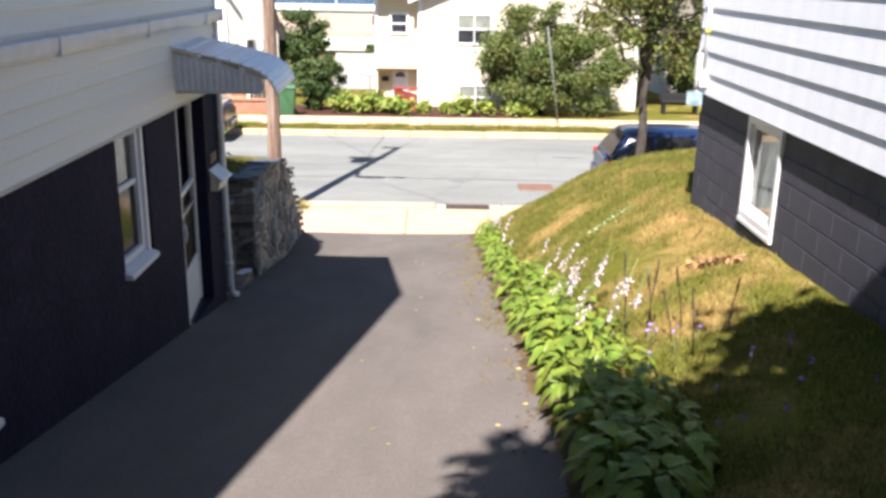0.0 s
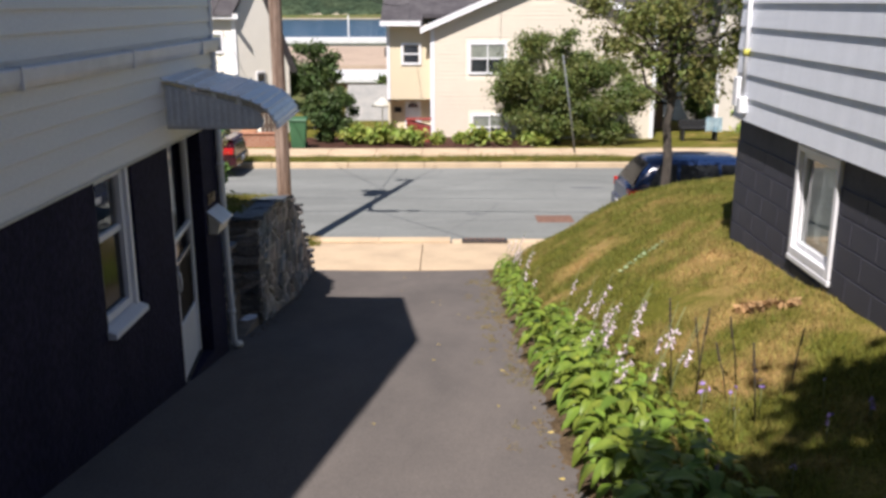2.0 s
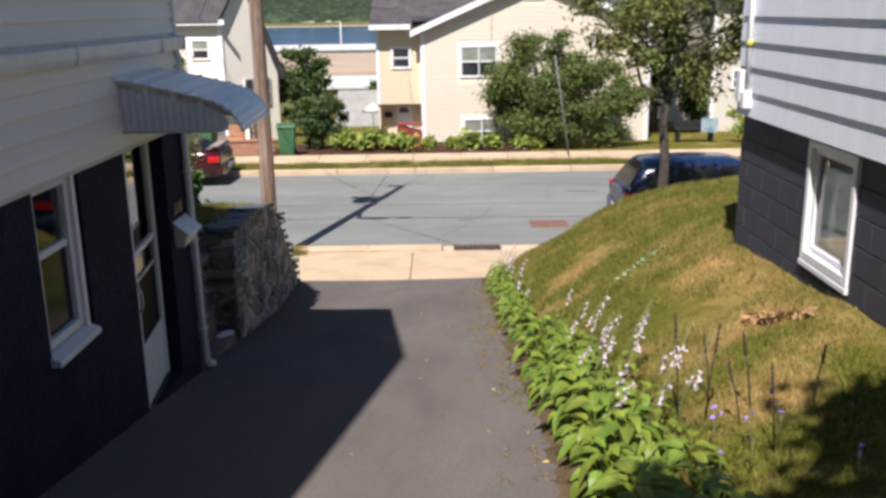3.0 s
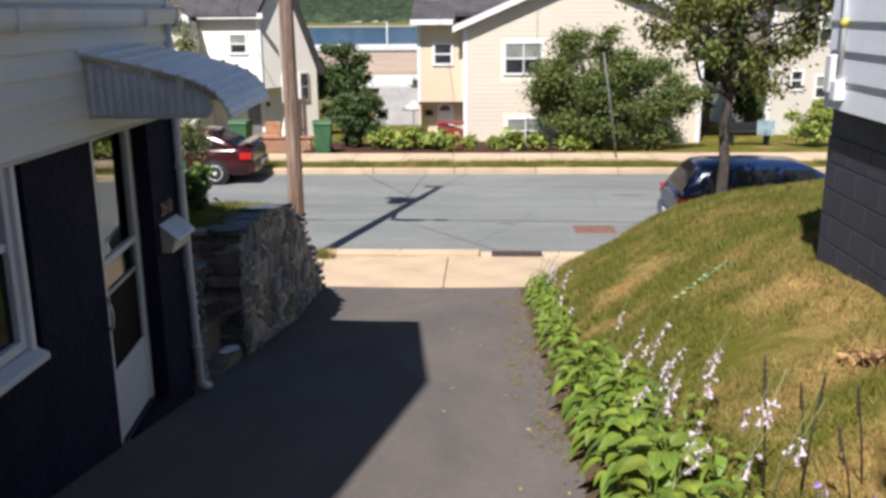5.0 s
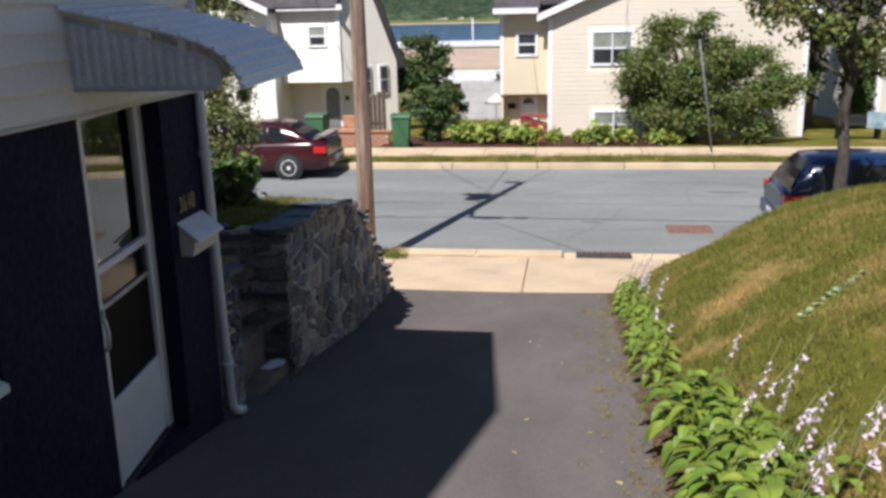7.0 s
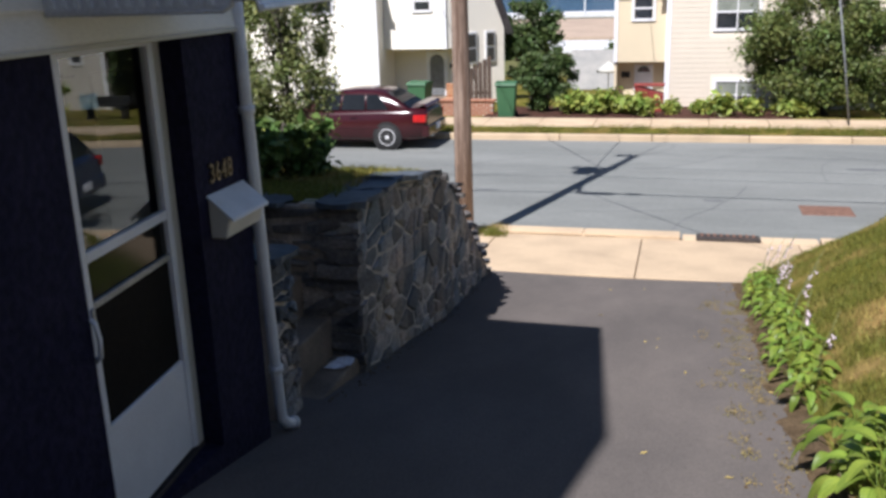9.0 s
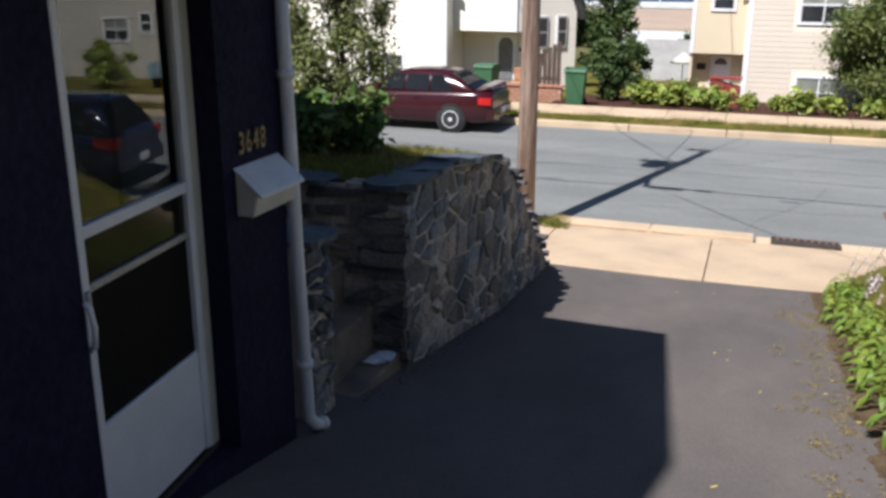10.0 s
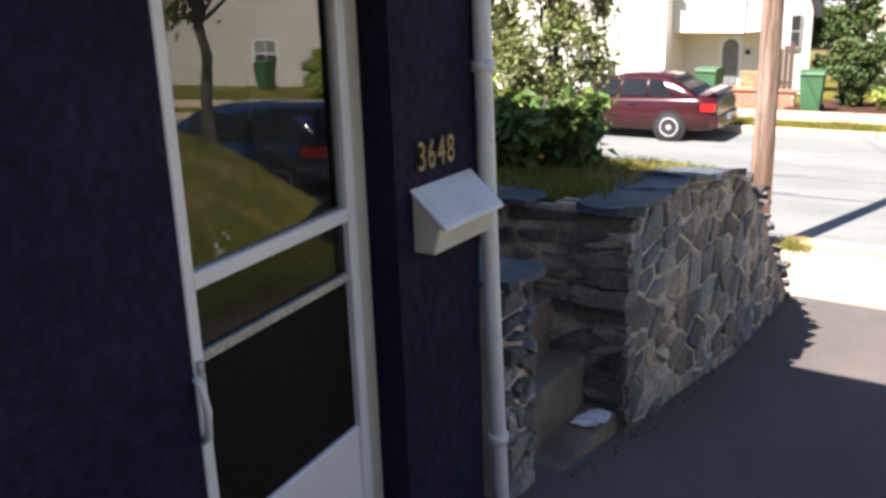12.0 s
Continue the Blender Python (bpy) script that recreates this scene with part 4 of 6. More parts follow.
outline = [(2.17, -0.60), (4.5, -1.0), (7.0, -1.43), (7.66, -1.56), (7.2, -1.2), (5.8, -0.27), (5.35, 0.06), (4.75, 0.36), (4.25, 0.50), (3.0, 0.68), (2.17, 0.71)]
# drive face: warm pavement bounce is put into lighter, browner stone
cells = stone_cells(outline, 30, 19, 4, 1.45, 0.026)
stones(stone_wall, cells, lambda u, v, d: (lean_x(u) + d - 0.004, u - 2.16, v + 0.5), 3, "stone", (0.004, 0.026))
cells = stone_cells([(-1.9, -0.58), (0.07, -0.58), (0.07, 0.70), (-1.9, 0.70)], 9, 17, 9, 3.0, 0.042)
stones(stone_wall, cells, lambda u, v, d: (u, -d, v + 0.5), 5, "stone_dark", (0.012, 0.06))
# rough corner stones that turn from the end to the face
rgq = random.Random(61)
zq = -0.08
while zq < 1.16:
    h = rgq.uniform(0.07, 0.15)
    x0, x1 = -rgq.uniform(0.10, 0.34), 0.085 + rgq.uniform(0, 0.022)
    ya, yb = -rgq.uniform(0.02, 0.055), rgq.uniform(0.03, 0.16)
    bm = bmesh.new()
    box(bm, x0, x1, ya, yb, zq, min(zq + h - 0.014, 1.2))
    bmesh.ops.subdivide_edges(bm, edges=bm.edges[:], cuts=1)
    for v in bm.verts:
        v.co += Vector((rgq.uniform(-0.014, 0.012), rgq.uniform(-0.014, 0.014), rgq.uniform(-0.012, 0.012)))
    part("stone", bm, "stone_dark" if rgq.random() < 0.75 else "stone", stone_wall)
    zq += h
rg3 = random.Random(4)


def cap_stone(x0, x1, y0, y1, za, zb, seed):
    """A rough slab with a broken outline."""
    rg = random.Random(seed)
    bm = bmesh.new()
    rim = [(x0 + (x1 - x0) * t, y0 - 0.03 * math.sin(math.pi * t)) for t in (0, 0.25, 0.5, 0.75, 0.95)]
    rim += [(x1 + 0.02, y0 + (y1 - y0) * t) for t in (0.12, 0.37, 0.62, 0.88)]
    rim += [(x0 + (x1 - x0) * t, y1) for t in (0.95, 0.5, 0)]
    rim = [(x + rg.uniform(-0.03, 0.03), y + rg.uniform(-0.02, 0.02)) for x, y in rim]
    tx, lift = rg.uniform(-0.03, 0.03), rg.uniform(-0.006, 0.01)
    lo, hi = [], []
    for x, y in rim:
        z = za + (zb - za) * (y - y0) / (y1 - y0) + lift + tx * (x - x0) + rg.uniform(-0.008, 0.008)
        lo.append(bm.verts.new((x + rg.uniform(-0.012, 0.004), y + rg.uniform(-0.008, 0.008), z)))
        hi.append(bm.verts.new((x, y, z + 0.036 + rg.uniform(-0.012, 0.016))))
    n = len(rim)
    bm.faces.new(lo[::-1])
    bm.faces.new(hi)
    for i in range(n):
        bm.faces.new((lo[i], lo[(i + 1) % n], hi[(i + 1) % n], hi[i]))
    bmesh.ops.triangulate(bm, faces=[f for f in bm.faces if len(f.verts) > 4])
    return bm


tops = [(2.10, 0.725), (2.62, 0.715), (3.05, 0.70), (3.5, 0.64), (3.95, 0.57), (4.3, 0.51)]
for i, ((ya, za), (yb, zb)) in enumerate(zip(tops, tops[1:])):
    bm = cap_stone(-0.22, 0.12, ya - 2.16, yb - 2.17, za + 0.5, zb + 0.5, i)
    part("cap_stone", bm, "slate_cap", stone_wall, "blue-grey slate cap")
for i in range(3):
    part("cap_stone", cap_stone(-0.46 - 0.5 * (i + 1), -0.47 - 0.5 * i, -0.05, 0.18, 1.225, 1.215, 20 + i), "slate_cap", stone_wall)
# stepped edge stones going down to the pavement
edge = [(4.3, 0.53), (4.75, 0.38), (5.35, 0.08), (5.8, -0.25), (6.5, -0.72), (7.2, -1.2), (7.66, -1.56)]
k = 0
for (ya, za), (yb, zb) in zip(edge, edge[1:]):
    m = 3 if yb - ya > 0.55 else 2
    for j in range(m):
        y, z = ya + (yb - ya) * j / m, za + (zb - za) * (j + 0.3) / m
        ln = (yb - ya) / m + 0.09
        bm = cap_stone(lean_x(y) - 0.42, lean_x(y) + rg3.uniform(-0.02, 0.06), y - 2.16, y - 2.16 + ln * rg3.uniform(0.5, 0.8), z + 0.47, z + 0.46, 40 + k)
        part("cap_stone", bm, "stone_dark", stone_wall)
        k += 1

steps = thing("garden_steps", (0, 1.2, -0.6), "worn concrete garden steps between stone walls", "steps")
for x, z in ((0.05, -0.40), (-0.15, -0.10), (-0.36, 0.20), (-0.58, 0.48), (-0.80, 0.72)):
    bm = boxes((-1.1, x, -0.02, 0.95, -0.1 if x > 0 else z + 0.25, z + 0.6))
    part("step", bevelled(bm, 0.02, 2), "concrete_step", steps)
stub = thing("stone_pier", (0, 0.9, -0.4), "low stone pier beside the steps with slate cap", "wall")
part("core", boxes((-1.0, -0.01, 0.0, 0.28, -0.2, 1.08)), "mortar", stub)
cells = stone_cells([(0.0, -0.15), (0.28, -0.15), (0.28, 1.06), (0.0, 1.06)], 4, 12, 13, 1.8, 0.028)
stones(stub, cells, lambda u, v, d: (-0.01 + d, u, v), 6, "stone", (0.015, 0.05))
# the pier's side towards the steps has shade in its darker stone
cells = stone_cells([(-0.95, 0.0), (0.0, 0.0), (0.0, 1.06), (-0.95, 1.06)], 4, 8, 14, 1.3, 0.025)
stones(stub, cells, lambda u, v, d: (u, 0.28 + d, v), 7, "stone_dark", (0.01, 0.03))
part("cap_stone", cap_stone(-0.55, 0.06, 0.0, 0.33, 1.085, 1.085, 70), "slate_cap", stub)
part("cap_stone", cap_stone(-1.05, -0.56, 0.0, 0.33, 1.085, 1.085, 71), "slate_cap", stub)

bm = bmesh.new()
rgp = random.Random(3)
grid = [[bm.verts.new((-0.10 + 0.07 * i + rgp.uniform(-0.02, 0.02), 1.84 + 0.055 * j + rgp.uniform(-0.02, 0.02), -0.395 + abs(rgp.gauss(0, 0.022)))) for j in range(5)] for i in range(3)]
for i in range(2):
    for j in range(4):
        bm.faces.new((grid[i][j], grid[i + 1][j], grid[i + 1][j + 1], grid[i][j + 1]))
solid("crumpled_paper", bm, "paper", "crumpled white paper lying on the lowest step", "litter")


# ---- the house on the right: grey block base, pale grey siding ----
RX = 5.11
right = thing("right_house", (RX, 1.08, 0.5), "house with dark grey block base and pale grey clapboard", "house")
RWIN = (-1.27, -0.44, 1.04, 1.98)
bm = bmesh.new()
holed(bm, "x", 0.012, 0.22, -12 - 1.08, 0.06 - 0.012, -0.9, 1.75, [(RWIN[0] - 1.08, RWIN[1] - 1.08, RWIN[2] - 0.5, RWIN[3] - 0.5)])
box(bm, 0.23, 8, -0.23, 0.048, -0.9, 1.75)
part("base_wall", bm, "joint_grey", right, "painted block wall joints")
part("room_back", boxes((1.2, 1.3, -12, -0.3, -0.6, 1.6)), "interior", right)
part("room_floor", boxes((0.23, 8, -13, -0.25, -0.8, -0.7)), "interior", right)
part("siding_wall", boxes((-0.04, 0.22, -13.2, 0.03, 1.54, 2.95), (0.23, 8, -0.1, 0.03, 1.54, 2.95), (7.8, 8, -13.2, -0.11, 1.0, 2.95), (0.23, 7.79, -13.2, -13.0, -0.7, 2.95)), "siding_grey", right)
bm = bmesh.new()
prism(bm, [(-0.08, 2.96), (-0.08, 3.06), (4.0, 5.2), (8.35, 3.03), (8.35, 2.91), (4.0, 5.08)], "y", -13.5, 0.06)
part("roof", bm, "shingle", right)
bm = bmesh.new()
prism(bm, [(0.3, 2.96), (7.7, 2.96), (4.0, 4.9)], "y", -13.1, 0.02)
part("gable", bm, "siding_grey", right)
bm = bmesh.new()
prism(bm, [(-0.072, 0.0), (-0.054, 0.216), (-0.041, 0.216), (-0.041, 0.0)], "y", -13.2, 0.045)
shake = mesh_of("siding_board", bm)
for i in range(7):
    ob = part("siding_board", shake, "siding_grey", right)
    ob.location.z = 1.50 + i * 0.215

# painted blocks on the base wall, near side
blk = {}
for j in range(8):
    z0 = 0.14 + j * 0.205 - 0.5
    y = 0.06
    first = True
    while y > -6.2:
        ln = 0.205 if (first and j % 2 == 0) else 0.41
        if first and j % 2:
            ln = 0.41
        first = False
        y0, y1 = y - ln + 0.004, y
        hy0, hy1, hz0, hz1 = RWIN[0] - 1.08, RWIN[1] - 1.08, RWIN[2] - 0.5, RWIN[3] - 0.5
        runs = [(y0, y1)]
        if z0 + 0.2 > hz0 + 0.02 and z0 < hz1:
            runs = [(a, b) for a, b in ((y0, min(y1, hy0)), (max(y0, hy1), y1)) if b - a > 0.03]
        for a, b in runs:
            key = (round(b - a, 3),)
            if key not in blk:
                bm = boxes((0.0, 0.02, 0, b - a, 0, 0.199))
                blk[key] = mesh_of("block", bevelled(bm, 0.005))
            ob = part("block", blk[key], "block_grey", right)
            ob.location = (0, a, z0)
        y -= ln

wr = thing("window_right", (RX + 0.05, -1.265, 1.05), "white framed basement window with frosted light glass", "window")
d, h = 0.82, 0.92
part("frame", bevelled(boxes((-0.07, 0.03, 0, 0.055, 0, h), (-0.07, 0.03, d - 0.055, d, 0, h), (-0.07, 0.03, 0.055, d - 0.055, 0, 0.07), (-0.07, 0.03, 0.055, d - 0.055, h - 0.05, h)), 0.005), "white_paint", wr)
part("sash", bevelled(boxes((-0.03, 0.02, 0.06, 0.10, 0.075, h - 0.055), (-0.03, 0.02, d - 0.10, d - 0.06, 0.075, h - 0.055), (-0.03, 0.02, 0.10, d - 0.10, 0.075, 0.12), (-0.03, 0.02, 0.10, d - 0.10, h - 0.10, h - 0.055)), 0.004), "white_paint", wr)
part("pane", boxes((-0.006, 0.0, 0.10, d - 0.10, 0.12, h - 0.10)), "glass", wr)
part("blind", boxes((0.05, 0.056, 0.02, d - 0.02, 0.08, h - 0.05)), "frosted", wr, "pale frosted screen behind the glass")
part("sill", bevelled(boxes((-0.075, 0.02, -0.01, d + 0.01, -0.05, -0.004)), 0.006), "white_paint", wr)

meter = thing("service_conduit", (RX - 0.095, 0.80, 2.1), "white electrical conduit with a small junction box", "conduit")
bm = bmesh.new()
tube(bm, [(0, 0, 0.1), (0, 0, 0.8), (0, 0, 1.3)], 0.024, 8)
part("pipe", bm, "white_metal", meter)
part("junction_box", bevelled(boxes((-0.05, 0.05, 0.05, 0.17, 0.02, 0.30)), 0.01), "white_metal", meter)
part("elbow_box", bevelled(boxes((-0.045, 0.04, -0.06, 0.045, -0.03, 0.12)), 0.01), "white_metal", meter)
bm = bmesh.new()
tube(bm, [(0, 0, 0.50), (0, 0, 0.56)], 0.031, 8)
part("tag", bm, "petal_yellow", meter, "yellow tag")

# ---- utility pole with its arms and cables ----
pole = thing("utility_pole", (-0.945, 9.73, -1.62), "weathered wooden utility pole at the pavement edge", "pole")
bm = bmesh.new()
tube(bm, [(0, 0, -0.2), (0, 0, 2), (-0.01, 0, 5), (-0.02, 0, 10.4)], [0.145, 0.135, 0.12, 0.09], 14)
part("shaft", bm, "pole_wood", pole)
part("cross_arm", bevelled(boxes((-0.85, 0.12, -0.06, 0.05, 8.22, 8.34)), 0.01), "pole_wood", pole)
part("top_arm", bevelled(boxes((-0.42, 0.05, 0.08, 0.18, 10.15, 10.25)), 0.01), "pole_wood", pole)
bm = bmesh.new()
disc_lathe(bm, [(0.18, 7.5), (0.23, 7.55), (0.23, 8.1), (0.18, 8.15)], (-0.40, 0.05, 0), "z", 14)
part("transformer", bm, "steel", pole, "grey drum transformer")
part("bracket", boxes((-0.19, -0.09, -0.03, 0.03, 7.6, 8.0)), "steel", pole)
part("standoff", bevelled(boxes((-0.04, 0.04, -0.9, -0.10, 6.14, 6.22)), 0.01), "pole_wood", pole)
for x, y, z in ((-0.78, 0, 8.34), (-0.55, 0, 8.34), (-0.36, 0.13, 10.25), (-0.15, 0.13, 10.25)):
    bm = bmesh.new()
    tube(bm, [(x, y, z), (x, y, z + 0.10), (x, y, z + 0.19)], [0.03, 0.05, 0.03], 8)
    part("insulator", bm, "cream_paint", pole)


def cable(name, pts, r, label):
    bm = bmesh.new()
    a, b = Vector(pts[0]), Vector(pts[1])
    sag = pts[2]
    tube(bm, [a.lerp(b, t / 14) - Vector((0, 0, sag * 4 * (t / 14) * (1 - t / 14))) for t in range(15)], r, 5)
    return solid(name, bm, "rubber", label, "cable")


PX, PY, PZ = -0.945, 9.73, -1.62
for z, off, r in ((10.44, 0.13, 0.008), (8.5, 0.0, 0.010), (6.9, 0.14, 0.012), (6.2, -0.85, 0.022)):
    for s in (-1, 1):
        cable("overhead_cable", ((PX, PY + off, PZ + z), (PX + s * 34, PY + off + 0.3, PZ + z + 0.2), 0.7), r, "black overhead cable strung along the street")
cable("service_cable", ((PX, PY, PZ + 6.1), (0.9, 27.0, 3.0), 0.5), 0.010, "thin service wire to the cream house")
cable("service_cable", ((PX, PY, PZ + 8.0), (-6.5, 27.4, 2.7), 0.5), 0.012, "thin service wire to the white house")
cable("service_cable", ((PX, PY, PZ + 8.6), (4.5, 27.0, 7.5), 0.3), 0.012, "thin wire crossing the street")
cable("service_cable", ((PX, PY, PZ + 5.6), (6.0, 1.3, 4.6), 0.4), 0.010, "thin service wire to the grey house")

splice = thing("splice_case", (PX + 0.03, PY - 0.85, PZ + 6.16), "black cable splice case slung on the street cable", "cable")
bm = bmesh.new()
tube(bm, [(0.0, 0, 0.03), (0.06, 0, 0), (0.62, 0, -0.03), (0.70, 0, 0), (0.85, 0, 0.0), (0.9, 0, 0), (1.15, 0, -0.02), (1.2, 0, 0)], [0.03, 0.085, 0.085, 0.03, 0.03, 0.06, 0.06, 0.03], 10)
part("case", bm, "rubber", splice)

sign = thing("sign_post", (6.42, 21.05, -1.60), "thin leaning grey steel sign post", "post")
bm = bmesh.new()
tube(bm, [(0, 0, -0.1), (-0.24, 0, 1.5), (-0.5, 0, 3.1)], 0.023, 6)
part("post", bm, "post_grey", sign)


# ---- vehicles ----
def wheel(parent, at, r, side):
    bm = bmesh.new()
    disc_lathe(bm, [(r * 0.66, -0.10), (r * 0.97, -0.10), (r, -0.07), (r, 0.07), (r * 0.97, 0.10), (r * 0.66, 0.10)], (0, 0, 0), "y", 24)
    w = part("wheel", bm, "rubber", parent, "black tyre on alloy wheel")
    w.location = at
    bm = bmesh.new()
    disc_lathe(bm, [(r * 0.66, 0.0), (r * 0.66, side * 0.101), (r * 0.60, side * 0.104), (r * 0.58, side * 0.075), (0.03, side * 0.07)], (0, 0, 0), "y", 24)
    rim = part("rim", bm, "alloy", w)
    bm = bmesh.new()
    for k in range(5):
        a = 0.3 + k * math.pi / 2.5
        c, s = math.cos(a), math.sin(a)
        pts = []
        for u, v in ((0.02, -0.06), (r * 0.6, -0.055), (r * 0.6, 0.055), (0.02, 0.06)):
            pts.append((u * c - v * s, u * s + v * c))
        prism(bm, pts, "y", side * 0.074, side * 0.098)
    disc_lathe(bm, [(0.05, side * 0.074), (0.05, side * 0.102)], (0, 0, 0), "y", 12)
    part("spokes", bm, "alloy", w)
    # black disc behind the spokes paints the shade in the wheel's openings
    bm = bmesh.new()
    disc_lathe(bm, [(r * 0.57, side * 0.0705), (r * 0.57, side * 0.0725)], (0, 0, 0), "y", 24)
    part("spoke_gap_shade", bm, "black", w)


def loft(rows, seg_smooth=True):
    """A shell through cross-sections: rows of (x, [(y, z), ...])."""
    bm = bmesh.new()
    rings = [[bm.verts.new((x, y, z)) for y, z in ring] for x, ring in rows]
    n = len(rings[0])
    for a, b in zip(rings, rings[1:]):
        for i in range(n):
            f = bm.faces.new((a[i], a[(i + 1) % n], b[(i + 1) % n], b[i]))
            f.smooth = seg_smooth
    bm.faces.new(rings[0][::-1])
    bm.faces.new(rings[-1])
    return bm


def car(name, at, turn, label, paint, L, W, stations, cabin, wheels, wr, tails, extra):
    """A car, tail at local x = 0, nose at x = L. stations: (x, z low, z top, half width); cabin: (rear base, rear top, front top, front base, belt z, roof z)."""
    c = thing(name, at, label, "car", turn=turn)
    rows = []
    for x, zl, zt, hw in stations:
        side = [(hw * 0.86, zl), (hw * 0.985, zl + 0.10), (hw, zl + (zt - zl) * 0.45), (hw * 0.985, zt - 0.12), (hw * 0.93, zt - 0.02), (hw * 0.6, zt + 0.012), (0, zt + 0.02)]
        rows.append((x, side + [(-y, z) for y, z in side[-2::-1]]))
    part("body", loft(rows), paint, c)
    xb, xt, ft, fb, zb, zr, hb, ht = cabin
    # cabin shell
    n = 9
    rows = []
    outline = [(xb, zb), (xb + (xt - xb) * 0.5, zb + (zr - zb) * 0.56), (xt, zr - 0.03), (xt + 0.25, zr), ((xt + ft) / 2, zr + 0.015), (ft - 0.2, zr - 0.005), (ft, zr - 0.045), (ft + (fb - ft) * 0.5, zb + (zr - zb) * 0.52), (fb, zb)]
    for x, z in outline:
        k = max(0.02, (z - zb) / (zr - zb))
        hw = hb + (ht - hb) * k
        ring = [(hb, zb - 0.05), (hb + (hw - hb) * 0.5, (zb + z) / 2), (hw, z - 0.04 * k), (hw - 0.08, z), (0, z + 0.02 * k)]
        rows.append((x, ring + [(-y, zz) for y, zz in ring[-2::-1]]))
    part("cabin", loft(rows), paint, c)
    # side glass, following the slope of the cabin's side
    def side_pt(x, z, s, out=0.008):
        k = (z - zb) / (zr - zb)
        return (x, s * (hb + (ht - hb) * k + out), z)
    zlo, zhi = zb + 0.02, zr - 0.085
    for s in (-1, 1):
        for x0, x1, x2, x3 in extra["glass"]:
            bm = bmesh.new()
            q = [side_pt(x0, zlo, s), side_pt(x1, zlo, s), side_pt(x2, zhi, s), side_pt(x3, zhi, s)]
            q2 = [Vector(p) - Vector((0, s * 0.03, 0)) for p in q]
            va, vb = [bm.verts.new(p) for p in q], [bm.verts.new(p) for p in q2]
            bm.faces.new(va)
            bm.faces.new(vb[::-1])
            for i in range(4):
                bm.faces.new((va[i], vb[i], vb[(i + 1) % 4], va[(i + 1) % 4]))
            part("side_window", bm, "car_glass", c)
        part("mirror", bevelled(boxes((fb - 0.55, fb - 0.38, s * hb if s > 0 else s * hb - 0.2, s * hb + 0.2 if s > 0 else s * hb, zb - 0.02, zb + 0.13)), 0.02), paint, c)
        y0 = s * (W / 2 - 0.004)
        part("side_trim", bevelled(boxes((0.9, L - 0.9, min(y0, y0 + s * 0.016), max(y0, y0 + s * 0.016), extra["trim"], extra["trim"] + 0.05)), 0.006), extra["trim_mat"], c)
        for x in wheels:
            bm = bmesh.new()
            ya, yb = s * (W / 2 - 0.22), s * (W / 2 + 0.004)
            disc_lathe(bm, [(wr + 0.055, min(ya, yb)), (wr + 0.055, max(ya, yb))], (x, 0, wr + 0.01), "y", 24)
            part("wheel_arch", bm, "black", c)
            wheel(c, (x, s * (W / 2 - 0.085), wr), wr, s)
        part("tail_light", bevelled(boxes((tails[0], tails[1], s * (W / 2 - tails[4]) if s > 0 else s * W / 2 - 0.006, s * W / 2 + 0.006 if s > 0 else s * (W / 2 - tails[4]), tails[2], tails[3])), 0.03, 2), "lamp_red", c, "red tail light")
        part("door_handle", bevelled(boxes((L * 0.38, L * 0.38 + 0.16, s * (W / 2 - 0.01) if s > 0 else s * W / 2 - 0.02, s * W / 2 + 0.02 if s > 0 else s * (W / 2 - 0.01), zb - 0.16, zb - 0.13)), 0.008), paint, c)
    # rear and front glass
    for (xa, za), (xc, zc) in (((xb, zb), (xt, zr - 0.03)), ((fb, zb), (ft, zr - 0.045))):
        bm = bmesh.new()
        sgn = -1 if xa < xc else 1
        p0, p1 = 0.10, 0.92
        def mixp(k, s):
            x, z = xa + (xc - xa) * k, za + (zc - za) * k
            bow = 0.10 * math.sin(math.pi * k) * (zr - zb)
            return Vector((x + sgn * (0.018 + bow * 0.5), s * (hb - 0.10 + (ht - hb) * k), z + 0.012 + bow * 0.35))
        rings = [[bm.verts.new(mixp(k, s)) for s in (-1, -0.5, 0, 0.5, 1)] for k in (p0, 0.37, 0.64, p1)]
        for a, b in zip(rings, rings[1:]):
            for i in range(4):
                bm.faces.new((a[i], a[i + 1], b[i + 1], b[i]))
        bmesh.ops.solidify(bm, geom=bm.faces[:], thickness=0.012)
        part("windscreen" if xa > xc else "rear_window", bm, "car_glass", c)
    bz = stations[0][1]
    part("bumper", bevelled(boxes((-0.05, 0.16, -W / 2 + 0.05, W / 2 - 0.05, bz, bz + 0.27)), 0.05, 3), paint, c)
    part("number_plate", bevelled(boxes((-0.072, -0.05, -0.16, 0.16, bz + 0.10, bz + 0.24)), 0.004), "paper", c)
    bm = bmesh.new()
    tube(bm, [(-0.06, W / 2 - 0.45, bz + 0.0), (0.12, W / 2 - 0.45, bz + 0.0)], 0.04, 10)
    part("exhaust", bm, "steel", c)
    return c


